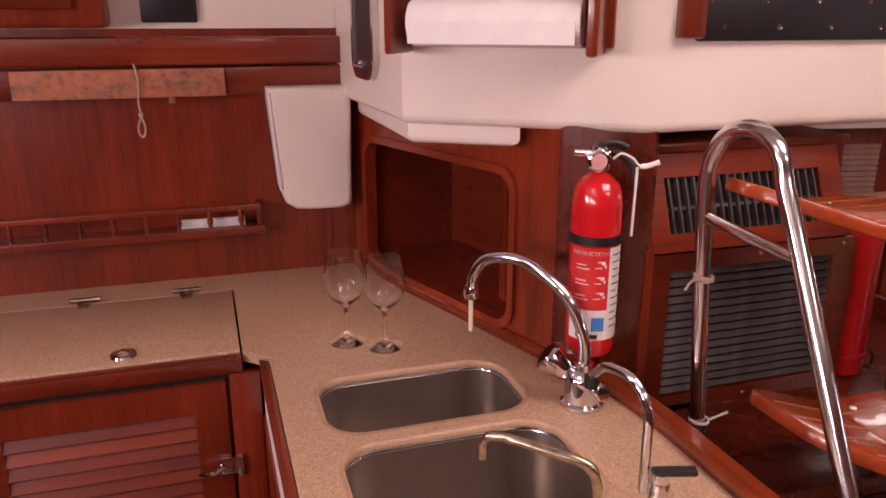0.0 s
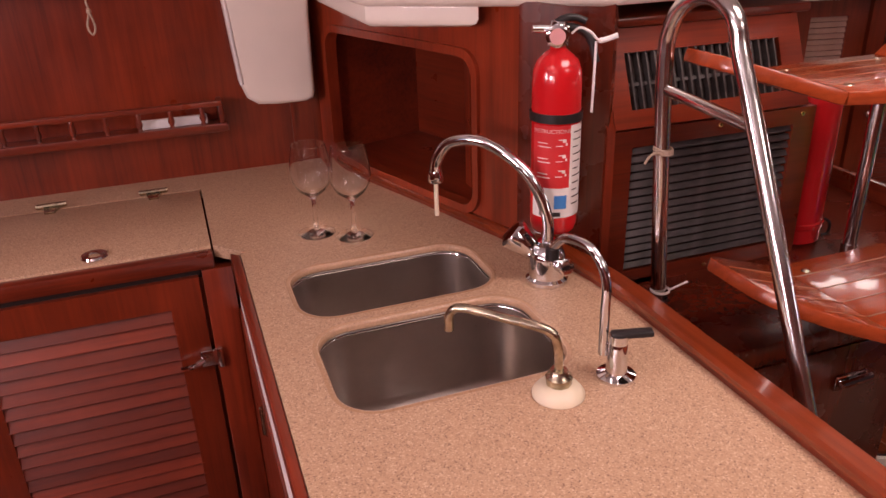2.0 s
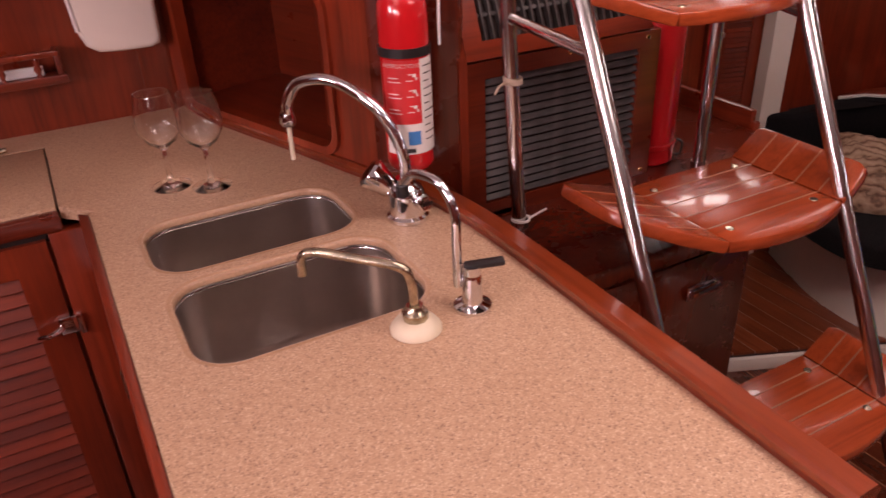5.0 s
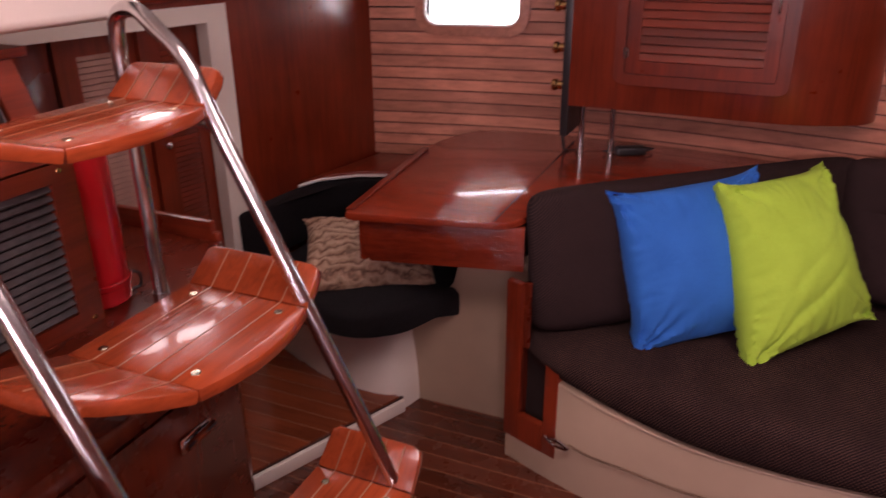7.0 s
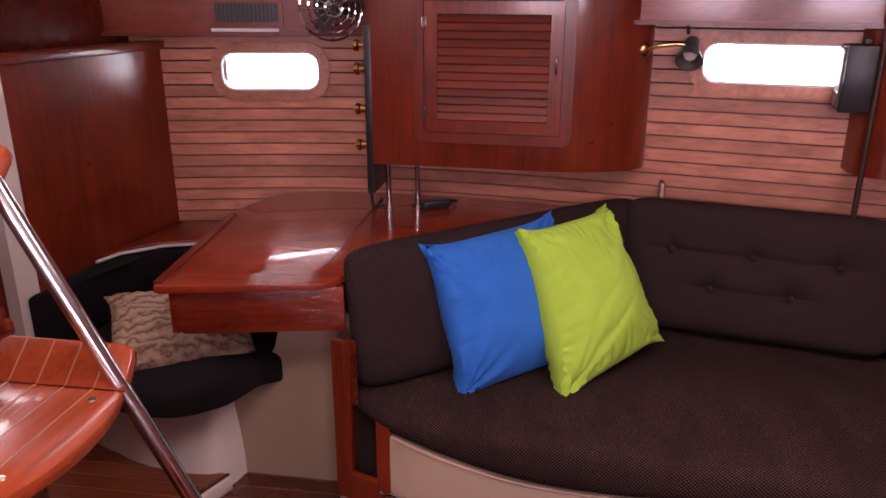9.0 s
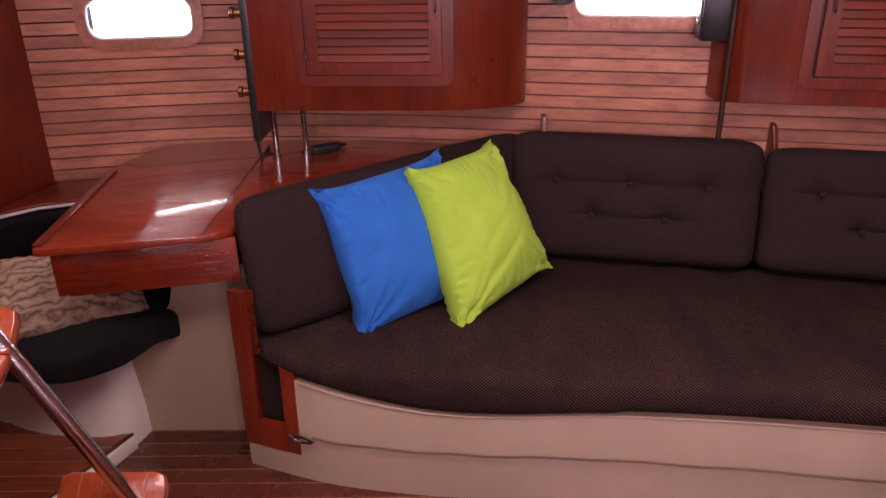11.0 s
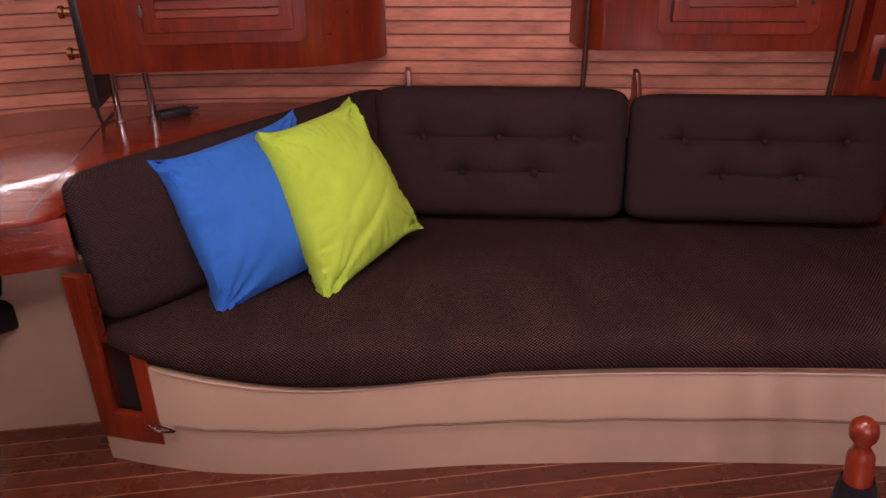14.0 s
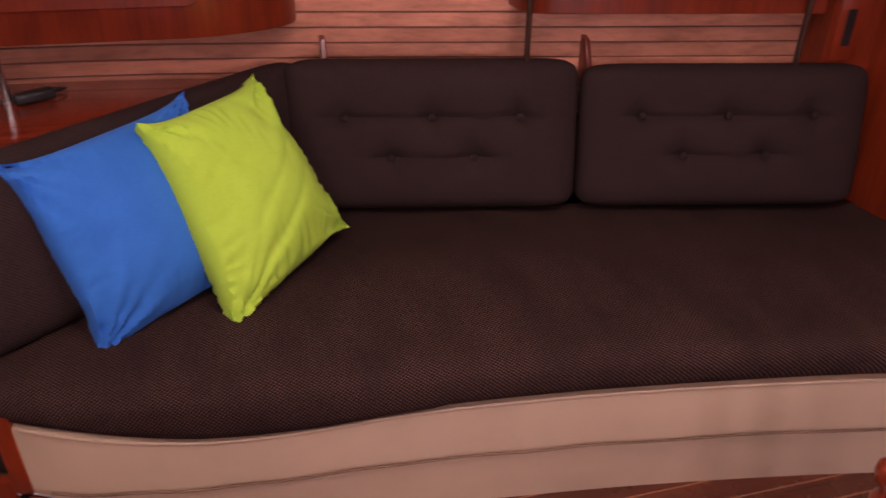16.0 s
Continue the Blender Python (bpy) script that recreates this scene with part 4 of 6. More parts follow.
def spout_tap():
    ob = thing("mixer_tap", (0.527, 0.948, CZ + 0.001), "chrome mixer tap with a high swan-neck spout and fluted knobs", "tap", "", "", 0)
    part("base", lathe([(0, 0), (0.034, 0), (0.034, 0.006), (0.029, 0.01), (0.029, 0.045), (0.025, 0.055), (0.016, 0.062), (0.016, 0.07), (0, 0.07)], 28), CHROME, ob)
    pts = smooth_path([(0, 0, 0.06), (0.0, 0.005, 0.11), (-0.024, 0.028, 0.175), (-0.070, 0.082, 0.216), (-0.110, 0.130, 0.210), (-0.128, 0.151, 0.178), (-0.131, 0.154, 0.152)], 7)
    part("spout", tube(pts, [0.0115] + [0.0092] * (len(pts) - 1), 16), CHROME, ob)
    part("aerator", xf(lathe([(0, 0), (0.011, 0), (0.013, 0.004), (0.013, 0.012), (0.011, 0.02), (0, 0.02)], 18), pose(-0.131, 0.154, 0.137)), CHROME, ob)
    part("outlet_pipe", xf(lathe([(0, 0), (0.004, 0), (0.004, 0.058), (0, 0.058)], 10), pose(-0.131, 0.154, 0.078)), IVORY, ob, "ivory plastic outlet pipe")
    for name, axis_, off, size in (("knob", (-0.66, 0.32, 0.68), (-0.010, 0.004, 0.040), 1.0), ("knob", (0.15, -0.95, 0.22), (0.004, -0.016, 0.034), 0.55)):
        bm = lathe([(0, 0), (0.011, 0), (0.011, 0.014), (0.017, 0.020), (0.026, 0.060), (0.022, 0.065), (0, 0.066)], 24)
        for v in bm.verts:
            r = math.hypot(v.co.x, v.co.y)
            if 0.012 < r and v.co.z > 0.015:
                a = math.atan2(v.co.y, v.co.x)
                k = 1 - 0.12 * (math.cos(6 * a) < 0)
                v.co.x, v.co.y = v.co.x * k, v.co.y * k
        part(name, xf(bm, Matrix.Translation(off) @ Vector(axis_).to_track_quat("Z", "Y").to_matrix().to_4x4() @ Matrix.Scale(size, 4)), CHROME, ob)
    return ob


spout_tap()


def filter_tap():
    ob = thing("filter_tap", (0.483, 0.668, CZ + 0.001), "slim chrome drinking-water tap with a black lever", "tap")
    part("base", lathe([(0, 0), (0.025, 0), (0.025, 0.004), (0.014, 0.008), (0.012, 0.05), (0.010, 0.054), (0, 0.054)], 26), CHROME, ob)
    part("lever", xf(box(-0.010, 0.043, -0.008, 0.008, 0, 0.008, 0.003), pose(0, 0, 0.058, 0, -4, -22)), BLACK, ob, "black plastic lever")
    part("collar", lathe([(0, 0.05), (0.012, 0.05), (0.012, 0.062), (0, 0.062)], 16), CHROME, ob)
    pts = smooth_path([(-0.014, 0.012, 0.03), (-0.014, 0.013, 0.09), (-0.013, 0.018, 0.135), (-0.021, 0.040, 0.166), (-0.034, 0.078, 0.168), (-0.040, 0.098, 0.152), (-0.042, 0.103, 0.142)], 7)
    part("spout", tube(pts, 0.0062, 14), CHROME, ob)
    part("tip", xf(lathe([(0, 0), (0.009, 0), (0.009, 0.016), (0, 0.016)], 14), pose(-0.042, 0.103, 0.130)), BLACK, ob, "dark rubber spout tip")
    return ob


filter_tap()


def hand_pump_spout():
    ob = thing("pump_spout", (0.397, 0.662, CZ + 0.001), "worn plated water-pump spout on a white plastic disc", "spout")
    part("disc", lathe([(0, 0), (0.033, 0), (0.033, 0.003), (0.028, 0.010), (0.018, 0.016), (0, 0.016)], 32), IVORY, ob, "ivory plastic base disc")
    part("nut", lathe([(0, 0.014), (0.016, 0.014), (0.017, 0.026), (0.013, 0.030), (0.011, 0.036), (0, 0.036)], 10), OLD_BRASS, ob)
    pts = smooth_path([(0, 0, 0.03), (-0.002, 0.003, 0.068), (-0.012, 0.010, 0.088), (-0.055, 0.042, 0.098), (-0.096, 0.074, 0.104), (-0.109, 0.085, 0.094), (-0.111, 0.087, 0.070)], 7)
    part("pipe", tube(pts, 0.0062, 14), OLD_BRASS, ob)
    return ob


hand_pump_spout()

# gallery rail on the back wall
gal = thing("gallery_rail", (-0.40, WY, 1.012), "varnished teak gallery shelf with turned spindles on the galley wall", "shelf")
part("shelf_board", box(-0.5, 0.51, -0.062, 0, 0, 0.016, 0.003), TEAK_X, gal)
part("nosing", box(-0.5, 0.512, -0.070, -0.058, 0.002, 0.020, 0.003), TEAK_X, gal)
part("top_rail", box(-0.5, 0.505, -0.066, -0.050, 0.058, 0.070, 0.003), TEAK_X, gal)
part("end_block", box(0.495, 0.507, -0.064, 0, 0.016, 0.066, 0.003), TEAK_X, gal)
sp_me = mesh_from("spindle", finish(lathe([(0.004, 0), (0.007, 0.004), (0.004, 0.010), (0.0075, 0.020), (0.0045, 0.032), (0.006, 0.038), (0.004, 0.044)], 12), 40), TEAK_Z)
for k in range(12):
    s = new("spindle", sp_me)
    s.parent = gal
    s.location = (0.46 - 0.0665 * k, -0.058, 0.015)
tagged(part("folded_paper", xf(box(-0.07, 0.07, -0.012, 0.0, 0, 0.020, 0.002), pose(0.0, WY - 0.026, 1.0285)), PAPER), "white folded papers lying in the gallery shelf", "paper")

# shelf fronts above
rails = thing("shelf_front", (0.305, WY, 1.322), "two varnished teak boards across the top of the galley wall", "shelf")
part("upper_board", box(-1.6, 0, -0.05, 0, 0.064, 0.122, 0.006), TEAK_X, rails)
part("lower_board", box(-1.6, 0.0, -0.042, 0, 0.0, 0.060, 0.006), TEAK_X, rails)
rough = thing("rough_board", (-0.155, WY - 0.043, 1.322), "rough unvarnished board with flaking paint under the shelf front", "board")
part("board", box(-0.205, 0.205, -0.014, 0, 0.0, 0.058, 0.002), FLAKING, rough)
part("peg", xf(tube([(0, 0, 0), (0, 0, 0.012)], 0.007, 10), pose(0.095, -0.008, -0.012)), RAW_WOOD, rough)
cord = thing("cord_loop", (-0.128, WY - 0.062, 1.388), "short knotted cord loop hanging from the board", "cord")
part("strand", tube(smooth_path([(0, 0, 0.004), (0.006, -0.004, -0.03), (0.002, -0.002, -0.075), (0.004, -0.002, -0.10), (-0.004, -0.002, -0.13), (0.003, -0.002, -0.146), (0.010, -0.002, -0.13), (0.004, -0.003, -0.098)], 5), 0.0022, 8), CORD, cord)
part("knot", xf(lathe([(0, -0.006), (0.005, -0.003), (0.005, 0.003), (0, 0.006)], 10), pose(0.004, -0.002, -0.10)), CORD, cord)

# upper left cupboard, black panel, white cover box
hang = thing("wall_cupboard", (-0.50, WY - 0.006, 1.462), "varnished wall cupboard above the galley shelf", "cupboard")
part("body", box(-0.5, 0.335, -0.10, 0, 0.0, 0.42, 0.012, 3), TEAK_Z, hang)
part("door", box(-0.44, 0.28, -0.115, -0.10, 0.035, 0.40, 0.006), TEAK_X, hang)
blk = thing("black_panel", (-0.05, WY - 0.006, 1.472), "small black instrument panel on the white cabin side", "panel")
part("plate", box(-0.056, 0.056, -0.014, 0, 0, 0.14, 0.004), BLACK, blk)
cover = thing("cover_box", (0.228, WY, 1.064), "white moulded cover box with rounded lower corners on the galley wall", "box")
cpoly = [(-0.095, 0.275), (-0.078, 0.05), (-0.068, 0.02), (-0.045, 0.004), (0.0, 0.0), (0.06, 0.0), (0.078, 0.006), (0.082, 0.02), (0.088, 0.275)]
bmc = slab(cpoly, 0, 0.09, 0.012, 3)
part("shell", xf(bmc, Matrix(((1, 0, 0, 0), (0, 0, -1, 0), (0, 1, 0, 0), (0, 0, 0, 1)))), GELCOAT, cover)
part("edge_strip", tube([(-0.091, -0.086, 0.262), (-0.084, -0.088, 0.16), (-0.0765, -0.088, 0.052)], 0.0045, 8), WHITE, cover, "chipped bright strip along the edge")
solid("trim_corner_moulding", box(0.262, 0.272, WY - 0.006, WY, 0.90, 1.06), TEAK_Z, "thin upright joint strip on the galley wall", "trim")

# fittings on the white moulding
port_ = thing("galley_portlight", (0.325, 1.44, 1.40), "small oval metal-framed portlight in the white moulding", "window", "", "structure")
port_.matrix_basis = pose(0.3115, 1.47, 1.44, 0, 0, -87.6)
part("frame_ring", ring_plate(rounded_rect(-0.085, 0.085, -0.072, 0.13, 0.045, 8), rounded_rect(-0.072, 0.072, -0.060, 0.118, 0.036, 8), -0.012, 0.0), STEEL, port_)
part("pane", xf(slab(rounded_rect(-0.074, 0.074, -0.062, 0.120, 0.036, 8), 0, 0.003), Matrix(((1, 0, 0, 0), (0, 0, 1, -0.006), (0, 1, 0, 0), (0, 0, 0, 1)))), TINTED, port_, "dark tinted pane")
part("dog_latch", join(box(-0.012, 0.012, -0.020, -0.002, -0.050, -0.036, 0.003), tube([(0, -0.016, -0.043), (0, -0.030, -0.043)], 0.006, 10)), CHROME, port_, "chrome latch")

TOWEL = pose(0.470, 1.137, 1.447, 0, 0, -35.6)
towel = thing("paper_towel_holder", (0, 0, 0), "wooden wall holder with a white paper towel roll", "holder")
towel.matrix_basis = TOWEL
part("back_board", box(-0.165, 0.160, -0.012, 0.02, -0.01, 0.16, 0.004), TEAK_X, towel)
part("side_arm", box(-0.175, -0.163, -0.10, 0.0, -0.02, 0.12, 0.006), TEAK_Z, towel)
part("side_arm", box(0.130, 0.148, -0.10, 0.0, -0.02, 0.12, 0.006), TEAK_Z, towel)
roll = tagged(new("paper_towel_roll", mesh_from("paper_towel_roll", finish(xf(lathe([(0.014, 0), (0.033, 0), (0.035, 0.004), (0.035, 0.258), (0.033, 0.262), (0.014, 0.262)], 40, True), pose(0, 0, 0, 0, 90, 0)), 40), PAPER)), "white paper towel roll with a torn edge on its holder", "paper roll")
roll.matrix_basis = TOWEL @ pose(-0.142, -0.058, 0.027)
part("loose_sheet", box(0.004, 0.256, -0.037, -0.0355, -0.030, 0.002), PAPER, roll, "loose hanging end of the paper")

strip = thing("switch_strip", (0.975, 1.015, 1.447), "black screwed strip with a teak end block on the white moulding", "panel")
part("plate", box(-0.255, 0.27, -0.012, 0.002, 0, 0.10, 0.003), BLACK, strip)
part("end_block", box(-0.292, -0.250, -0.022, 0.002, 0.004, 0.099, 0.006), TEAK_Z, strip)
part("frame_bar", box(-0.29, 0.27, -0.02, 0.002, 0.10, 0.16, 0.004), TEAK_X, strip)
scr_me = mesh_from("screw", finish(xf(lathe([(0, 0), (0.0045, 0), (0.004, 0.0015), (0, 0.002)], 10), pose(0, 0, 0, 90)), 40), STEEL)
for k in range(5):
    for zz, dx in ((0.02, 0.012), (0.06, -0.018)):
        s = new("screw", scr_me)
        s.parent = strip
        s.location = (-0.225 + 0.1 * k + dx, -0.012, zz)


# ---------------------------------------------------------------- engine box, extinguishers, ladder
ebox = thing("engine_box", (0.684, 1.018, DECK_Z), "varnished teak engine box with two black louvred vent panels", "engine box")
part("body", join(box(0.0, 0.418, 0.018, 0.31, 0, 0.295), slab([(0, 0), (0.1, 0), (0.1, 0.1), (0, 0.1)], 0, 0.01)), TEAK_Z, ebox)
low = part("lower_panel", ring_plate(rect(0, 0.42, 0.0, 0.292), rect(0.034, 0.372, 0.030, 0.262), 0, 0.018), TEAK_X, ebox)
part("panel_recess", box(0.03, 0.38, 0.016, 0.0185, 0.026, 0.266), DARK, low)
sl = mesh_from("vent_slat", finish(xf(box(0.032, 0.374, -0.0019, 0.0019, -0.0058, 0.0058, 0.0009, 1), pose(0, 0, 0, -32)), 40), SLAT_GREY)
for k in range(15):
    s = new("vent_slat", sl)
    s.parent = low
    s.location = (0, 0.007, 0.038 + 0.0154 * k)
up = part("upper_panel", ring_plate(rect(0, 0.40, 0.0, 0.165), rect(0.036, 0.352, 0.030, 0.125), 0, 0.018), TEAK_X, ebox)
up.location, up.rotation_euler = (0.0, 0.0, 0.296), (radians(-22), 0, radians(0))
part("panel_recess", box(0.03, 0.36, 0.015, 0.0175, 0.026, 0.13), DARK, up)
bar_me = mesh_from("vent_bar", finish(box(-0.0016, 0.0016, 0.0, 0.014, 0.028, 0.128), 40), SLAT_GREY)
for k in range(19):
    s = new("vent_bar", bar_me)
    s.parent = up
    s.location = (0.046 + 0.0165 * k, 0.002, 0)
part("cross_bar", box(0.034, 0.354, 0.008, 0.012, 0.070, 0.076), SLAT_GREY, up)
part("side_cheek", xf(slab([(0, 0), (0.0, 0.292), (0.068, 0.45), (0.30, 0.45), (0.30, 0)], 0, 0.016), Matrix(((0, 0, -1, 0.0), (1, 0, 0, 0.0), (0, 1, 0, 0), (0, 0, 0, 1)))), TEAK_Z, ebox)
part("top_board", box(-0.02, 0.43, 0.06, 0.31, 0.45, 0.466, 0.004), TEAK_X, ebox)
scw = mesh_from("screw", finish(xf(lathe([(0, 0), (0.005, 0), (0.004, 0.002), (0, 0.0025)], 10), pose(0, 0, 0, 90)), 40), BRASS)
for x, z in ((0.02, 0.012), (0.21, 0.012), (0.40, 0.012), (0.39, 0.28), (0.21, 0.28)):
    s = new("screw", scw)
    s.parent = ebox
    s.location = (x, 0, z)


def writing(text, size, parent, m, material, name="lettering"):
    c = bpy.data.curves.new(name, "FONT")
    c.body, c.size, c.extrude, c.align_x, c.align_y = text, size, 0.0002, "CENTER", "CENTER"
    tmp = new("tmp_text", c)
    me = bpy.data.meshes.new_from_object(tmp.evaluated_get(bpy.context.evaluated_depsgraph_get()))
    bpy.data.objects.remove(tmp)
    me.materials.clear()
    me.materials.append(material)
    ob = new(name, me)
    ob.parent = parent
    ob.matrix_basis = m
    return ob


def wrap_patch(r, a0, a1, z0, z1, n=14, t=0.0006):
    bm = bmesh.new()
    rows = [[[bm.verts.new(((r + d) * math.sin(radians(a0 + (a1 - a0) * k / n)), -(r + d) * math.cos(radians(a0 + (a1 - a0) * k / n)), z)) for k in range(n + 1)] for z in (z0, z1)] for d in (0, t)]
    for k in range(n):
        bm.faces.new((rows[1][0][k], rows[1][0][k + 1], rows[1][1][k + 1], rows[1][1][k]))
        bm.faces.new((rows[0][0][k], rows[0][1][k], rows[0][1][k + 1], rows[0][0][k + 1]))
        for lv in (0, 1):
            bm.faces.new((rows[0][lv][k], rows[0][lv][k + 1], rows[1][lv][k + 1], rows[1][lv][k]))
    return bm


def bend(ob, r):
    """Wraps a flat x-z drawing round a cylinder of radius r."""
    for v in ob.data.vertices:
        a = v.co.x / r
        v.co = Vector(((r + 0.0008) * math.sin(a), -(r + 0.0008) * math.cos(a), v.co.y))


def extinguisher(name, loc, rz, h, r, labelled, label):
    ob = thing(name, loc, label, "fire extinguisher", "", "", rz)
    body = [(0, 0), (r * 0.86, 0), (r * 0.97, 0.006), (r, 0.016), (r, h * 0.70), (r * 0.96, h * 0.755), (r * 0.80, h * 0.80), (r * 0.5, h * 0.83), (r * 0.32, h * 0.845), (r * 0.32, h * 0.865), (0, h * 0.865)]
    part("cylinder", lathe(body, 40), RED, ob)
    part("valve", join(xf(lathe([(0, 0), (r * 0.42, 0), (r * 0.42, h * 0.04), (r * 0.3, h * 0.10), (0, h * 0.10)], 16), pose(0, 0, h * 0.86)), box(-0.009, 0.016, -0.009, 0.011, h * 0.90, h * 0.945, 0.004)), CHROME, ob)
    part("gauge", xf(lathe([(0, 0), (0.015, 0), (0.017, 0.004), (0.017, 0.012), (0.013, 0.014), (0, 0.013)], 22), pose(-0.004, -0.012, h * 0.905, 90)), CHROME, ob)
    part("gauge_face", xf(lathe([(0, 0), (0.012, 0.0), (0, 0.001)], 18), pose(-0.004, -0.0268, h * 0.905, 90)), GAUGE, ob, "pale pink gauge face")
    part("lever", tube(smooth_path([(-0.004, 0.010, h * 0.945), (0.008, 0.010, h * 0.965), (0.026, 0.012, h * 0.968), (0.042, 0.012, h * 0.950)], 5), 0.0055, 10), BLACK, ob, "black upper squeeze lever")
    part("lever", tube(smooth_path([(0.008, 0.008, h * 0.93), (0.030, 0.006, h * 0.922), (0.048, 0.004, h * 0.880), (0.058, 0.002, h * 0.780)], 5), 0.0060, 10), BLACK, ob, "black lower carrying lever")
    part("nozzle", tube([(-0.006, -0.004, h * 0.925), (-0.040, -0.008, h * 0.932)], [0.0065, 0.0055], 12), CHROME, ob)
    part("pin_loop", tube(smooth_path([(0.018, -0.012, h * 0.91), (0.030, -0.014, h * 0.935), (0.046, -0.014, h * 0.915), (0.056, -0.014, h * 0.885), (0.066, -0.012, h * 0.880), (0.086, -0.014, h * 0.900)], 5), [0.0018] * 17 + [0.0042] * 9, 8), PAPER, ob, "white safety tie")
    part("hanging_tie", tube([(0.056, -0.004, h * 0.87), (0.054, -0.004, h * 0.56)], 0.0022, 8), PAPER, ob, "white plastic strap end")
    if labelled:
        part("strap", wrap_patch(r, -100, 180, h * 0.535, h * 0.575, 30, 0.0025), BLACK, ob, "black bracket strap")
        part("red_label", wrap_patch(r, -62, 30, h * 0.235, h * 0.525), LABEL_RED, ob)
        part("white_label_side", wrap_patch(r, 30, 85, h * 0.09, h * 0.525), LABEL_WHITE, ob, "white label with small print")
        part("white_label_base", wrap_patch(r, -62, 30, h * 0.09, h * 0.235), LABEL_WHITE, ob, "white label foot")
        part("blue_square", wrap_patch(r + 0.0006, -5, 24, h * 0.135, h * 0.20), LABEL_BLUE, ob)
        w = writing("INSTRUCTIONS", 0.0088, ob, pose(0, 0, h * 0.500, 0, 0, -15), LABEL_WHITE)
        bend(w, r)
        for k in range(3):
            z = h * (0.445 - 0.072 * k)
            part("print_figure", join(wrap_patch(r + 0.0006, 11, 19, z + 0.002, z + 0.007), wrap_patch(r + 0.0006, 2, 14, z + 0.0055, z + 0.007), wrap_patch(r + 0.0006, -4, 12, z - 0.004, z - 0.0028), wrap_patch(r + 0.0006, 18, 22, z - 0.003, z + 0.001)), LABEL_WHITE, ob, "white instruction figure")
            for j in range(2):
                part("print_line", wrap_patch(r + 0.0006, -48, -22 + 6 * j, z - 0.006 * j, z - 0.006 * j + 0.0012), LABEL_WHITE, ob, "line of unreadable white print")
        for k in range(11):
            part("print_line", wrap_patch(r + 0.0006, 38, 74 - 9 * (k % 3), h * (0.49 - 0.034 * k), h * (0.49 - 0.034 * k) + 0.0016), SEAM, ob, "line of unreadable dark print")
        part("print_bar", wrap_patch(r + 0.0006, -40, 10, h * 0.098, h * 0.118), BLACK, ob, "dark print bar")
    return ob


ex = extinguisher("fire_extinguisher", (0.565, 1.004, 0.966), -22, 0.345, 0.039, True, "red fire extinguisher with an instruction label strapped to the teak upright")
part("bracket", box(-0.02, 0.02, 0.036, 0.06, 0.10, 0.24, 0.003), BLACK, ex)
canister = thing("red_canister", (1.155, 1.080, DECK_Z + 0.001), "glossy red flat-topped canister standing on the bridge deck", "canister")
part("shell", lathe([(0, 0), (0.046, 0), (0.050, 0.004), (0.050, 0.275), (0.048, 0.283), (0.040, 0.288), (0, 0.288)], 40), RED, canister)
part("rim", xf(lathe([(0.0502, 0), (0.0525, 0.002), (0.0525, 0.010), (0.0502, 0.012)], 40, True), pose(0, 0, 0.03)), RED, canister)
part("cap", lathe([(0, 0.288), (0.016, 0.288), (0.014, 0.296), (0, 0.298)], 20), STEEL, canister)
canister.scale = (1.12, 1.12, 1.09)
part("wire_foot", tube(smooth_path([(0.046, -0.02, 0.002), (0.064, -0.024, 0.002), (0.066, -0.024, 0.024), (0.050, -0.018, 0.034)], 5), 0.0025, 8), BLACK, canister)


# companionway ladder
LX, RX, RY = 0.722, 1.165, 0.905


def rail_y(z):
    return 0.926 - (0.14 + 0.48 * (1.263 - z))


ladder = thing("companionway_ladder", (0, 0, 0), "steep boat ladder with stainless tube rails and varnished teak steps", "ladder")
for x, xr, ry, lean in ((LX, LX, 0.912, 1.0), (1.140, 1.180, 0.955, 0.0)):
    d = xr - x
    top = smooth_path([(xr, ry, DECK_Z + 0.002), (xr - 0.006 * lean, ry + 0.012 * lean, 1.0), (xr - 0.014 * lean, ry + 0.022 * lean, 1.22), (xr - 0.014 * lean, ry + 0.016 * lean, 1.285), (x + d * 0.85 - 0.012 * lean, ry - 0.016, 1.326), (x + d * 0.6 - 0.008 * lean, ry - 0.062, 1.336), (x + d * 0.35 - 0.004 * lean, ry - 0.104, 1.314), (x + d * 0.15, rail_y(1.26) + 0.004, 1.262), (x, rail_y(1.15), 1.15), (x, rail_y(0.6), 0.6), (x, rail_y(0.0), 0.0)], 8)
    part("rail", tube(top, 0.0128, 16), STEEL, ladder)
    part("foot_collar", xf(lathe([(0.0132, 0), (0.0155, 0), (0.0155, 0.028), (0.0132, 0.028)], 18, True), pose(xr, ry, DECK_Z + 0.002)), STEEL, ladder)
part("cross_tube", tube([(LX - 0.013, 0.934, 1.195), (LX, rail_y(1.178), 1.178)], 0.009, 12), STEEL, ladder)
part("cross_tube", tube([(1.180, 0.955, 1.19), (1.146, rail_y(1.17), 1.17)], 0.009, 12), STEEL, ladder)


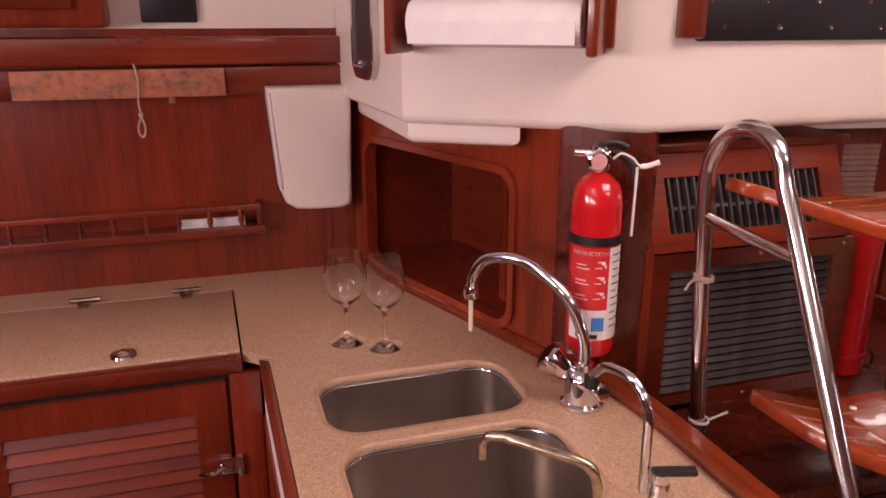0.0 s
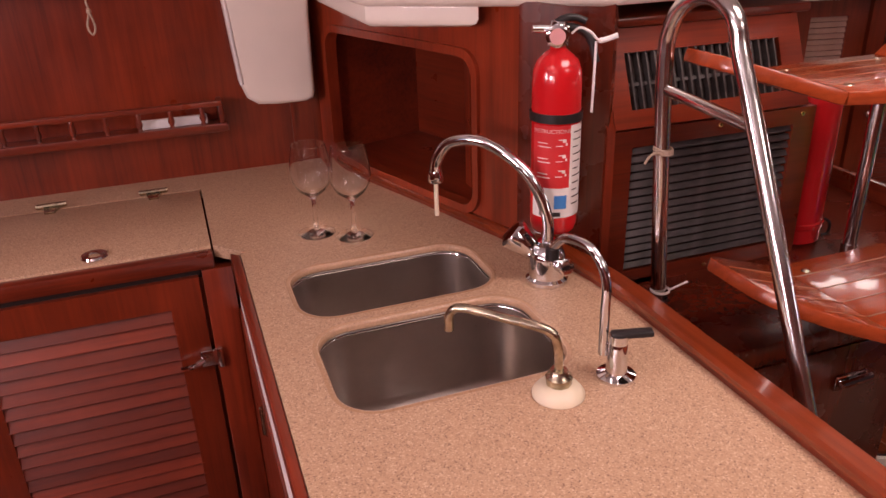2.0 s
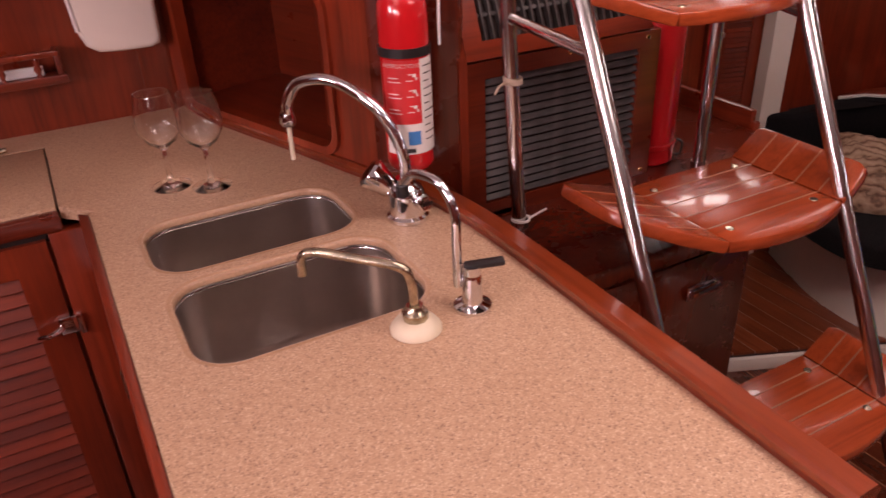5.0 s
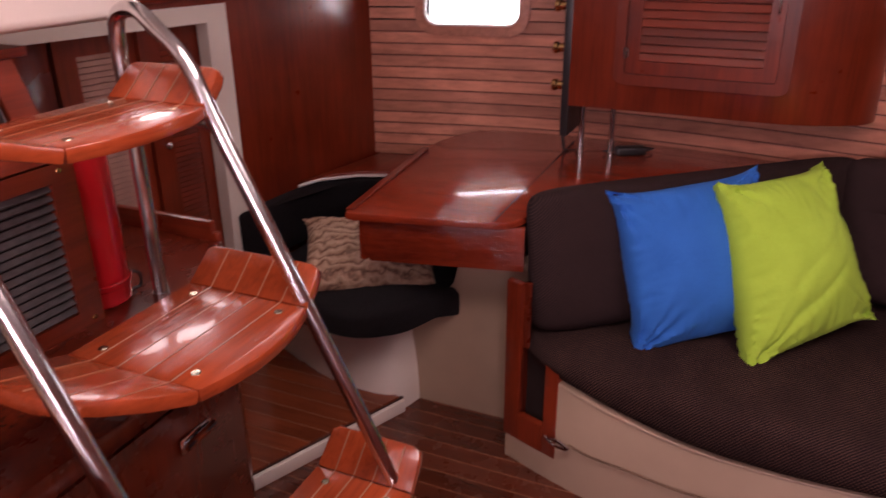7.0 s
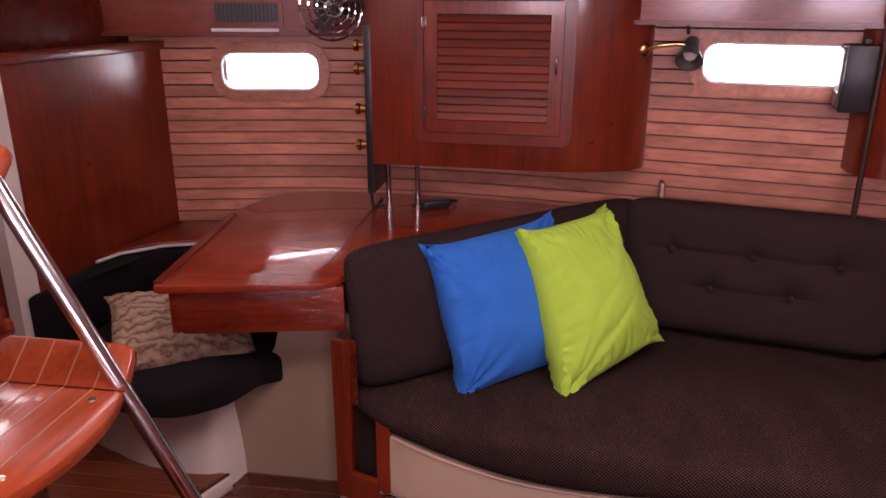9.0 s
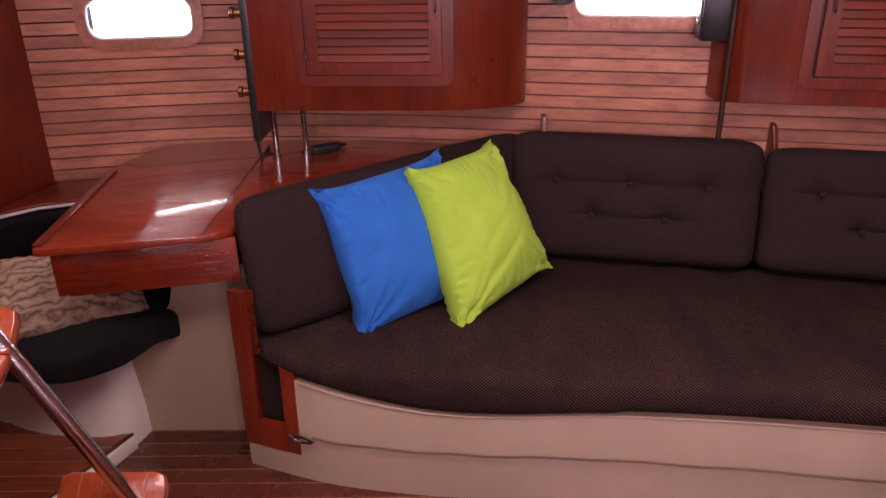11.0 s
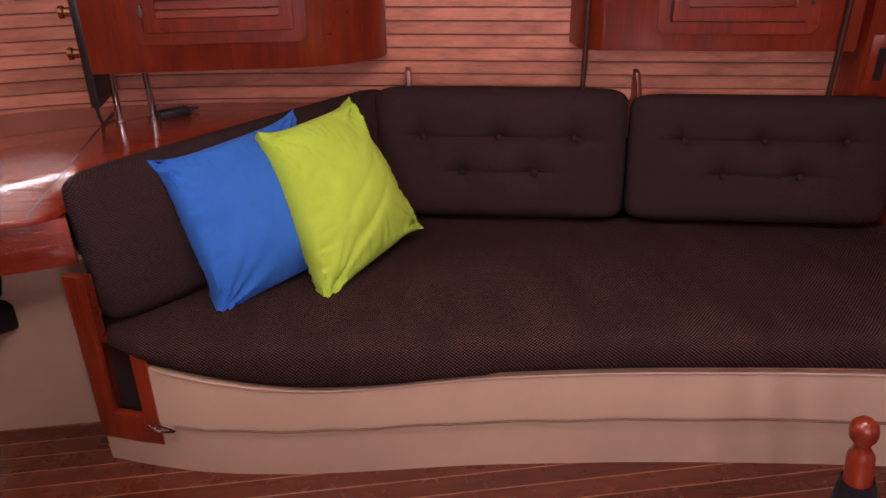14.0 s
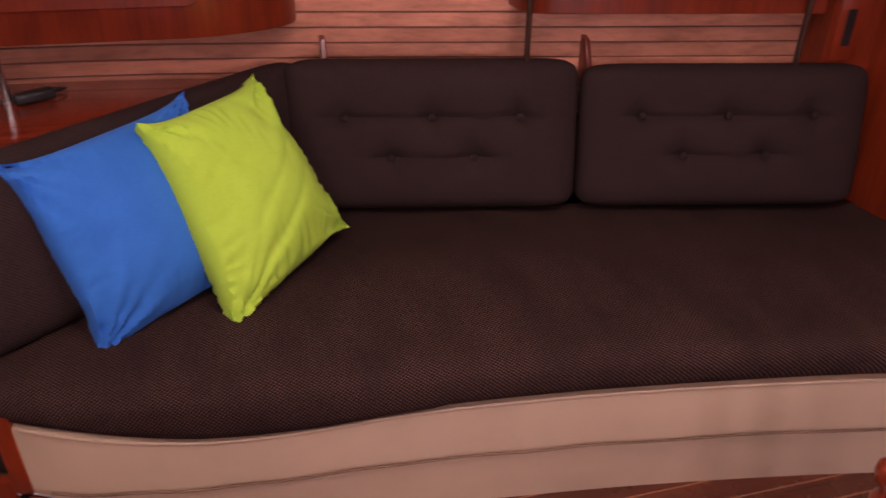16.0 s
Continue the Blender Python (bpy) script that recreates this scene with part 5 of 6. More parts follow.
def tread(z, yb, yf, bow):
    """A ladder step: flat middle, two upturned wings, pale caulking lines."""
    xa, xb, wl, wr, rise, t = LX + 0.158, RX - 0.040, 0.142, 0.058, 0.047, 0.021
    zt = z - rise

    def front(x):
        s = (x - xa) / (xb - xa) * 2 - 1
        return yf - bow * (1 - s * s)
    xs = [xa + (xb - xa) * k / 8 for k in range(9)]
    poly = [(x, front(x)) for x in xs] + [(xb, yb), (xa, yb)]
    flat = part("tread_board", slab(poly, zt - t, zt, 0.004), STEP_WOOD, ladder)
    for sgn, x in ((-1, xa), (1, xb)):
        w = wl if sgn < 0 else wr
        ang = math.degrees(math.atan2(rise, w))
        L = math.hypot(w, rise)
        if sgn < 0:
            pl = [(-a, b) for a, b in [(0, yf), (L * 0.4, yf + 0.020), (L * 0.72, yf + 0.050), (L * 0.93, yf + 0.085), (L, yf + 0.112), (L, yb - 0.016), (L * 0.92, yb), (0, yb)]][::-1]
        else:
            pl = [(0, yf), (L * 0.7, yf + 0.004), (L * 0.92, yf + 0.010), (L, yf + 0.024), (L, yb - 0.014), (L * 0.90, yb - 0.002), (0, yb)]
        wing = part("wing_board", xf(slab(pl, -t, 0, 0.004), pose(x, 0, zt, 0, -ang * sgn, 0)), STEP_WOOD, ladder)
        for k in range(1, 5):
            y = yb + (yf - yb) * k / 5
            ln = box(0.002, L * 0.94, y - 0.0012, y + 0.0012, 0.0, 0.0007) if sgn > 0 else box(-L * (0.94 if k < 3 else 0.86 if k == 3 else 0.58), -0.002, y - 0.0012, y + 0.0012, 0.0, 0.0007)
            part("caulking_line", xf(ln, pose(x, 0, zt, 0, -ang * sgn, 0)), HOLLY, wing)
    for k in range(1, 5):
        y = yb + (yf - yb) * k / 5
        part("caulking_line", box(xa + 0.001, xb - 0.001, y - 0.0013, y + 0.0013, zt, zt + 0.0007), HOLLY, flat)
    for x in (xa + 0.03, xb - 0.03):
        for y in (yb - 0.035, yf + 0.03):
            part("screw", xf(lathe([(0, 0), (0.007, 0), (0.006, 0.0012), (0, 0.0014)], 14), pose(x, y, zt)), OLD_BRASS, flat)


tread(1.256, 0.940, 0.752, 0.022)
tread(0.956, 0.832, 0.604, 0.024)
tread(0.652, 0.610, 0.432, 0.022)
twine = thing("twine", (LX - 0.009, 0.926, 1.095), "scrap of twine tied round the ladder rail", "twine")
part("wraps", join(*[xf(lathe([(0.0135, -0.002), (0.0165, 0), (0.0135, 0.002), (0.0115, 0)], 16, True), pose(0, 0, 0.004 * k, 6 * k, 4, 0)) for k in range(3)]), CORD, twine)
part("loose_end", tube(smooth_path([(-0.012, -0.01, 0.004), (-0.03, -0.012, 0.004), (-0.042, -0.014, -0.008)], 4), 0.002, 6), CORD, twine)
tie = thing("cable_tie", (LX, 0.912, DECK_Z + 0.042), "white cable tie round the ladder's foot", "cable tie")
part("band", lathe([(0.0142, 0), (0.0165, 0), (0.0165, 0.004), (0.0142, 0.004)], 16, True), PAPER, tie)
part("tail", tube([(0.014, -0.006, 0.002), (0.045, -0.012, 0.014)], 0.002, 6), PAPER, tie)

# locker under the bridge deck
lock = thing("step_locker", (0.62, 0.762, 0), "dark varnished locker under the bridge deck with a chrome latch", "locker")
part("body", box(0.0, 0.513, 0.012, 0.14, 0.0, DECK_Z - 0.041), SHADED_TEAK, lock)
part("side", slab([(0.495, 0.012), (0.515, 0.012), (0.585, 0.14), (0.855, 0.30), (0.855, 0.32), (0.57, 0.155)], 0.0, DECK_Z - 0.041), SHADED_TEAK, lock)
lf = part("door", box(0.0, 0.512, 0.0, 0.011, 0.02, DECK_Z - 0.046, 0.002), SHADED_TEAK, lock)
la = part("latch", join(box(-0.03, 0.03, -0.006, 0, -0.010, 0.010, 0.002), tube([(-0.026, -0.010, 0), (0.030, -0.012, 0.004)], 0.005, 8)), CHROME, lf)
la.location, la.scale = (0.392, 0.0, 0.70), (1.15, 1.2, 1.5)


# ---------------------------------------------------------------- navigator's corner
TZ = 0.73
table = thing("chart_table", (2.2, 0.75, 0), "glossy varnished teak chart table fixed to the hull side", "table")
TPOLY = [(1.945, 1.028), (1.932, 1.022), (1.928, 1.005), (2.012, 0.60), (2.04, 0.565), (2.16, 0.52), (2.28, 0.40), (2.56, 0.08), (2.72, -0.12), (2.82, -0.20)]
TPOLY += [(hull_x(y) - 0.004, y) for y in (-0.1, 0.1, 0.3, 0.5, 0.7, 0.85, 0.93)] + [(2.86, 0.985), (2.78, 1.035), (2.68, 1.068), (2.56, 1.082)]


RISE = Matrix(((1, 0, 0, 0), (0, 1, 0, 0), (0.015, 0, 1, -0.015 * 1.95), (0, 0, 0, 1)))   # the top rises a little towards the hull


def off(bm):
    return xf(bm, Matrix.Translation((-2.2, -0.75, 0)) @ RISE)


part("tabletop", off(slab(TPOLY, TZ - 0.022, TZ, 0.005)), TABLE_WOOD, table)
part("edge_moulding", off(xf(box(0, 0.62, -0.022, 0.002, 0, 0.0055, 0.002), pose(1.945, 1.026, TZ + 0.0005, 0, 0, 5.1))), TEAK_X, table, "paler edge strip of the tabletop")
part("lid_joint", off(box(2.016, 2.84, 0.6165, 0.6205, TZ, TZ + 0.0008)), SEAM, table)
ap = [(0, 0.0), (0.43, 0.0), (0.43, 0.128), (0, 0.128), (-0.03, 0.128), (-0.034, 0.06), (-0.02, 0.012)]
apron = xf(slab([(x, z) for x, z in ap][::1], 0, 0.02, 0.002), Matrix(((1, 0, 0, 0), (0, 0, 1, 0), (0, 1, 0, 0), (0, 0, 0, 1))))
part("apron", off(xf(apron, pose(1.965, 0.965, 0.579, 0, 0, -78.3))), TABLE_WOOD, table)
part("apron_return", off(xf(box(0, 0.80, -0.01, 0.01, 0.0, 0.127), pose(1.965, 0.990, 0.581, 0, 0, 4.0))), TABLE_WOOD, table)
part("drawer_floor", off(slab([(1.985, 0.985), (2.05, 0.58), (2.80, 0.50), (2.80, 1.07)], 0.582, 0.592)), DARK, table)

# open end frame under the table
PA, PB = Vector((2.006, 0.574)), Vector((1.940, 0.402))
PANG = math.degrees(math.atan2(PB.y - PA.y, PB.x - PA.x))
endf = thing("table_end_frame", (PA.x, PA.y, 0.08), "varnished teak end frame with an open slot under the table", "frame", "", "", PANG)
part("upright_frame", join(box(0, 0.050, 0.0, 0.022, 0, 0.495, 0.002), box(0.140, 0.184, 0.0, 0.022, 0, 0.30, 0.002), box(0.050, 0.140, 0.0, 0.022, 0, 0.085)), TEAK_Z, endf)
# near-black sheet that paints the dark inside of the slot
part("slot_shade", box(0.04, 0.15, 0.05, 0.06, 0.06, 0.29), DARK, endf)
part("back_panel", box(0.050, 0.066, 0.016, 0.026, 0.30, 0.495), SHADED_TEAK, endf)
part("slot_side", box(0.030, 0.041, 0.022, 0.06, 0.06, 0.30), TEAK_Z, endf)

# seat with a white moulded base, black cushions and a printed pillow
BASE = [(2.225, 1.52), (2.10, 1.28), (2.062, 1.12), (2.062, 1.0), (2.098, 0.948), (2.172, 0.925)]
bs = [p.to_2d() for p in smooth_path([(*p, 0) for p in BASE], 5)]


def flared(pts, z0, z1, out, back):
    """A wall that leans outwards from z0 to z1 along pts, closed at the back."""
    bm = bmesh.new()
    n = 6
    rows = []
    for j in range(n + 1):
        s = j / n
        row = []
        for i, p in enumerate(pts):
            t = (pts[min(i + 1, len(pts) - 1)] - pts[max(i - 1, 0)]).normalized()
            nn = Vector((t.y, -t.x))
            row.append(bm.verts.new((p.x + nn.x * out * s * s, p.y + nn.y * out * s * s, z0 + (z1 - z0) * s)))
        row.append(bm.verts.new((back[0], pts[-1].y, z0 + (z1 - z0) * s)))
        row.append(bm.verts.new((back[0], pts[0].y, z0 + (z1 - z0) * s)))
        rows.append(row)
    m = len(rows[0])
    for a, b in zip(rows, rows[1:]):
        for k in range(m):
            bm.faces.new((a[k], a[(k + 1) % m], b[(k + 1) % m], b[k]))
    bm.faces.new(rows[0][::-1])
    bm.faces.new(rows[-1])
    return bm


nav = thing("navigator_seat", (2.4, 1.2, 0), "white moulded base of the navigator's seat", "seat base")
part("moulding", xf(flared(bs, 0.0, 0.36, -0.045, (2.70, 0)), Matrix.Translation((-2.4, -1.2, 0))), GELCOAT, nav)
part("seat_board", xf(slab([(2.13, 1.27), (2.10, 1.12), (2.10, 1.0), (2.20, 0.96), (2.66, 0.96), (2.66, 1.38), (2.22, 1.42)], 0.3605, 0.372), Matrix.Translation((-2.4, -1.2, 0))), WHITE, nav)
NSEAT = [(2.06, 1.46), (1.97, 1.30), (1.925, 1.15), (1.93, 1.0), (1.985, 0.90), (2.055, 0.850), (2.115, 0.822), (2.165, 0.785), (2.26, 0.760), (2.6, 0.75), (2.72, 0.85), (2.72, 1.30), (2.5, 1.44)]
ns = [tuple(p.to_2d()) for p in smooth_path([(*p, 0) for p in NSEAT + NSEAT[:1]], 4)][:-1]
tagged(part("seat_cushion", padded(ns[::-1] if sum(a[0] * b[1] - a[1] * b[0] for a, b in zip(ns, ns[1:] + ns[:1])) < 0 else ns, 0.325, 0.425, 0.03, 0.01, 0.03), BLACK_CLOTH), "slumped black seat cushion on the navigator's seat", "cushion")
bk = [(2.10, 1.53), (2.16, 1.47), (2.42, 1.42), (2.54, 1.28), (2.57, 1.14), (2.66, 1.12), (2.70, 1.30), (2.62, 1.42), (2.4, 1.475)]
tagged(part("back_cushion", padded(bk, 0.425, 0.60, 0.02, 0.0, 0.012), BLACK_CLOTH), "black backrest cushion of the navigator's seat", "cushion")
pp = tagged(part("printed_pillow", pillow(0.44, 0.31, 0.16, 11.0), PATTERN), "brown printed pillow lying on the black seat cushion", "pillow")
pp.matrix_basis = pose(2.175, 1.09, 0.495, -66, 4, -60)
shelf = thing("corner_shelf", (2.6, 1.3, 0.61), "varnished corner shelf behind the navigator's seat with a white edge", "shelf")
SH = [(2.36, 1.47), (2.45, 1.44), (2.545, 1.34), (2.59, 1.23), (2.60, 1.13), (2.84, 1.13), (2.80, 1.38)]
part("board", xf(slab(SH, 0, 0.022, 0.004), Matrix.Translation((-2.6, -1.3, 0))), TEAK_X, shelf)
part("white_edge", tube([(x - 2.6 - 0.004, y - 1.3 - 0.004, 0.008) for x, y in SH[:5]], 0.006, 8), WHITE, shelf, "white edge trim")

clip = thing("door_hook", (2.085, 1.33, 0.27), "small chrome hook on a teak pad on the white seat base", "hook")
part("pad", xf(box(-0.03, 0.03, -0.012, 0.0, -0.014, 0.014, 0.003), pose(0, 0, 0, 0, 25, -65)), TEAK_X, clip)
part("hook", xf(tube([(-0.026, -0.018, 0), (0.028, -0.018, 0.004)], 0.005, 8), pose(0, 0, 0, 0, 25, -65)), CHROME, clip)

# hanging locker with a louvred door
lock1 = thing("hanging_locker", (2.65, 0.25, 0.905), "varnished teak hanging locker with a closed louvred door and rounded end", "locker", "hull lockers")
L1 = [(2.672, 0.605), (2.660, 0.30), (2.643, 0.01)] + [(2.643 + 0.150 * (1 - math.cos(radians(a))), 0.01 - 0.300 * math.sin(radians(a))) for a in range(8, 90, 8)] + [(hull_x(-0.29), -0.29)] + [(hull_x(y) - 0.003, y) for y in (-0.1, 0.15, 0.4, 0.605)]
part("body", xf(slab(L1, 0, 1.04, 0.004), Matrix.Translation((-2.65, -0.25, -0.0))), TEAK_Z, lock1)
lf1 = part("door_surround", xf(ring_plate(rounded_rect(0, 0.51, 0, 0.482, 0.03, 5), rounded_rect(0.034, 0.474, 0.034, 0.446, 0.012, 5), -0.007, 0.0), pose(0.0165, 0.215, 0.083, 0, 0, -93.0)), TEAK_Z, lock1)
ld1 = louvred_door(lock1, 0.434, 0.404, 0.04, 0.038, 13)
ld1.matrix_basis = pose(0.0015, 0.177, 0.120, 0, 0, -93.0)


def bow_handle(parent, x, z, h=0.055):
    part("handle", tube(smooth_path([(x, 0, z), (x, -0.016, z + 0.006), (x, -0.019, z + h / 2), (x, -0.016, z + h - 0.006), (x, 0, z + h)], 4), 0.0038, 8), STEEL, parent, "small steel bow handle")


def butt_hinge(parent, x, z):
    part("hinge", join(tube([(x, -0.003, z), (x, -0.003, z + 0.035)], 0.0035, 8), box(x - 0.008, x + 0.008, -0.002, 0.001, z + 0.003, z + 0.032)), STEEL, parent)


# near-black plate: shade in the gap round the door is painted
part("door_gap_shade", xf(box(0.03, 0.478, -0.0015, 0.0, 0.03, 0.450), pose(0.0165, 0.215, 0.083, 0, 0, -93.0)), SEAM, lock1)
bow_handle(ld1, 0.416, 0.19)
butt_hinge(ld1, 0.0, 0.045)
butt_hinge(ld1, 0.0, 0.325)

for x, y, m in ((2.715, 0.565, STEEL), (2.738, 0.468, STEEL)):
    tagged(part("support_tube", xf(lathe([(0, 0), (0.016, 0), (0.016, 0.004), (0.0098, 0.006), (0.0098, 0.162), (0, 0.162)], 18), pose(x, y, TZ + 0.0125)), m), "slim upright tube between chart table and locker", "tube", "locker tubes")
hs = thing("handset", (2.745, 0.395, TZ + 0.0135), "small black radio handset lying on the chart table", "handset", "", "", -60)
part("body", box(-0.06, 0.04, -0.02, 0.02, 0, 0.028, 0.008, 3), BLACK, hs)
part("lead", tube(smooth_path([(0.04, 0, 0.012), (0.08, 0.03, 0.008), (0.03, 0.06, 0.006), (-0.03, 0.045, 0.006), (-0.09, 0.03, 0.006)], 6), 0.0035, 8), BLACK, hs)

switch = thing("switch_board", (2.71, 0.622, 0.80), "dark upright board with brass fittings beside the locker", "panel")
part("board", box(-0.03, 0.19, -0.016, 0.010, 0.0, 0.55, 0.003), BLACK, switch)
for z in (0.165, 0.285, 0.415, 0.49):
    part("brass_fitting", xf(lathe([(0, 0), (0.014, 0), (0.014, 0.018), (0.019, 0.022), (0.019, 0.034), (0.010, 0.038), (0, 0.038)], 18), pose(-0.012, 0.010, z, -90, 0, 0)), BRASS, switch)
part("cable", tube(smooth_path([(0.0, 0.004, 0.02), (0.004, 0.004, -0.03), (0.012, -0.006, -0.060), (0.05, -0.05, -0.063)], 5), 0.006, 8), BLACK, switch)

fan = thing("cabin_fan", (2.70, 0.735, 1.40), "small chrome-caged cabin fan under the deck edge", "fan")
fan.matrix_basis = pose(2.69, 0.735, 1.405, 0, 0, -62) @ Matrix.Scale(1.48, 4)
for r, y in ((0.068, 0.0), (0.052, -0.014), (0.035, -0.022), (0.018, -0.026)):
    part("cage_ring", xf(lathe([(r - 0.0025, 0), (r, 0.0025), (r + 0.0025, 0), (r, -0.0025)], 32, True), pose(0, y, 0, 90)), CHROME, fan)
for k in range(12):
    a = 2 * math.pi * k / 12
    part("cage_wire", tube(smooth_path([(0.07 * math.cos(a), 0, 0.07 * math.sin(a)), (0.045 * math.cos(a), -0.018, 0.045 * math.sin(a)), (0.008 * math.cos(a), -0.027, 0.008 * math.sin(a))], 4), 0.0014, 6), CHROME, fan)
part("motor", xf(lathe([(0, 0), (0.03, 0), (0.036, 0.012), (0.03, 0.05), (0, 0.055)], 20), pose(0, 0.005, 0, -90)), BLACK, fan)
for k in range(3):
    part("blade", xf(box(0.008, 0.056, -0.001, 0.001, -0.016, 0.016), pose(0, -0.008, 0, 0, 120 * k, 0) @ pose(0, 0, 0, 28)), BLACK, fan)
part("bracket", tube([(0, 0.05, 0), (0.0, 0.10, 0.02), (0.0, 0.13, 0.02)], 0.008, 8), BLACK, fan)

vg = thing("air_vent", (2.745, 1.05, 1.352), "dark slatted air vent in the deck-edge fascia", "vent")
vg.matrix_basis = pose(hull_x(1.05) - 0.094, 1.05, 1.345, 0, 0, -90 + 9)
part("vent_frame", ring_plate(rect(-0.125, 0.115, 0, 0.085), rect(-0.112, 0.102, 0.012, 0.073), -0.006, 0.006), TEAK_X, vg)
part("backing", box(-0.112, 0.102, 0.0, 0.004, 0.012, 0.073), BLACK, vg)
vs = mesh_from("slat", finish(box(-0.002, 0.002, -0.005, 0.0, 0.012, 0.073), 40), SLAT_GREY)
for k in range(15):
    s = new("slat", vs)
    s.parent = vg
    s.location = (-0.103 + 0.0137 * k, 0, 0)
part("light_tube", box(-0.13, 0.10, -0.012, 0.0, -0.020, -0.008, 0.003), WHITE, vg, "white strip under the vent")


# ---------------------------------------------------------------- settee
FRONT = [(2.008, 0.568), (1.945, 0.41), (1.900, 0.26), (1.864, 0.05), (1.846, -0.15), (1.830, -0.40), (1.800, -0.66), (1.762, -0.94), (1.690, -1.36), (1.585, FWD)]
fr = [p.to_2d() for p in smooth_path([(*p, 0) for p in FRONT], 6)]
BZ = 0.262
settee = thing("settee_base", (2.2, -0.6, 0), "white moulded settee base with a rounded front", "settee")


def offs(bm):
    return xf(bm, Matrix.Translation((-2.2, 0.6, 0)))


hi = [tuple(p) for p in fr if p.y <= 0.411]


def lip_z(y):
    """Height of the moulding's upper edge: it rises to the rounded end and dips beside it."""
    ys_, zs_ = (-1.9, -0.94, -0.66, -0.40, -0.15, 0.05, 0.26, 0.42, 0.58), (0.300, 0.300, 0.298, 0.291, 0.275, 0.277, 0.304, 0.336, 0.350)
    return sum(float(np.interp(y + d, ys_, zs_)) for d in (-0.08, -0.04, 0, 0.04, 0.08)) / 5


def base_wall(pts):
    bm = bmesh.new()
    rings = [[bm.verts.new(v) for v in ((x, y, 0), (x, y, lip_z(y) - 0.008), (x + 0.003, y, lip_z(y) - 0.002), (x + 0.010, y, lip_z(y)), (x + 0.05, y, lip_z(y)), (x + 0.05, y, 0))] for x, y in pts]
    for a, b in zip(rings, rings[1:]):
        for k in range(6):
            bm.faces.new((a[k], a[(k + 1) % 6], b[(k + 1) % 6], b[k]))
    bm.faces.new(rings[0][::-1])
    bm.faces.new(rings[-1])
    return bm


part("moulding", offs(base_wall(hi)), SHADED_GELCOAT, settee)
part("inner_box", offs(slab([(x + 0.052, y) for x, y in hi] + [(2.36, FWD), (2.72, -0.3), (2.70, 0.40)], 0, BZ)), SHADED_GELCOAT, settee)
lo = [tuple(p) for p in fr if p.y >= 0.409]
part("plinth", offs(slab(lo + [(2.16, 0.40), (2.16, 0.58)], 0, 0.079)), SHADED_GELCOAT, settee)
part("top_lip", offs(tube([(p.x + 0.001, p.y, lip_z(p.y) - 0.004) for p in fr if p.y < 0.40], 0.0042, 8)), SHADED_GELCOAT, settee, "rounded lip of the moulding")
part("ply_edge", offs(slab([(p.x + 0.016, p.y) for p in fr if p.y < -0.45] + [(2.30, FWD), (2.5, -0.5)], 0.3005, 0.310)), RAW_WOOD, settee, "pale plywood edge under the cushion")
SEATF = [(2.10, 0.545), (2.0, 0.505), (1.948, 0.43), (1.915, 0.33), (1.880, 0.19), (1.850, 0.03), (1.828, -0.18), (1.812, -0.42), (1.785, -0.66), (1.750, -0.92), (1.680, -1.35), (1.580, FWD + 0.012)]
SEATB = [(2.14, 0.545), (2.20, 0.47), (2.45, 0.16), (2.63, -0.18), (2.60, -0.4), (2.52, -0.8), (2.42, -1.3), (2.30, FWD + 0.012)]
SEAT_Z = 0.410
sfp = smooth_path([(*p, 0) for p in SEATF], 6)


def seat_front(y):
    return float(np.interp(-y, [-p.y for p in sfp], [p.x for p in sfp]))


def seat_back(y):
    return float(np.interp(-y, [-p[1] for p in SEATB], [p[0] for p in SEATB]))


sy = [0.545 - 0.012 * k for k in range(12)] + [0.40 - 0.035 * k for k in range(1, 64)]
sy = [y for y in sy if y > FWD + 0.06] + [FWD + 0.05, FWD + 0.03, FWD + 0.012]
tagged(part("seat_cushion", seat_mesh(sy, seat_front, seat_back, lambda y: lip_z(y) + (0.010 if y < -0.45 else 0.004), SEAT_Z, 0.045, (0.56, FWD - 0.1)), TWEED_SEAT, smooth=70), "long dark brown tweed seat cushion on the settee", "cushion")


def back_cushion(mid, theta, w, h, lean, rows, label, d=0.135):
    ob = thing("back_cushion", (mid[0], mid[1], SEAT_Z - 0.004), label, "cushion", "settee back cushions")
    ob.matrix_basis = pose(mid[0], mid[1], SEAT_Z - 0.004, -lean, 0, theta)
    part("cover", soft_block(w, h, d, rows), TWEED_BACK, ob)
    bme = mesh_from("button", finish(xf(lathe([(0, 0), (0.011, 0), (0.010, 0.004), (0.005, 0.007), (0, 0.008)], 12), pose(0, 0, 0, 90)), 40), TWEED_BACK)
    for x, z in rows:
        b = new("button", bme)
        b.parent = ob
        b.location = (x, -0.117, z)
    return ob


def seat_spot(y, back):
    """A point on the foot line of the back cushions, moved outboard by back."""
    x = 2.541 + (y + 0.259) * 0.2233
    return (x + back * 0.976, y - back * 0.218)


BTN = [(-0.24, 0.262), (0.0, 0.262), (0.24, 0.262), (-0.115, 0.152), (0.115, 0.152)]
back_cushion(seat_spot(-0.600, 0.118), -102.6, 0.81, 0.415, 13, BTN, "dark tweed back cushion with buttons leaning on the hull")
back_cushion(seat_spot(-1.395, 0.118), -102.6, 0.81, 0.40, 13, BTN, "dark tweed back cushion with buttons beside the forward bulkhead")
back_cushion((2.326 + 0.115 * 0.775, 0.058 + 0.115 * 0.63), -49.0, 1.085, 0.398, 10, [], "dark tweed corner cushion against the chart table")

bp = tagged(part("blue_pillow", pillow(0.452, 0.458, 0.20, 2.0), BLUE_CLOTH), "bright blue cotton pillow leaning on the corner cushion", "pillow", "settee pillows")
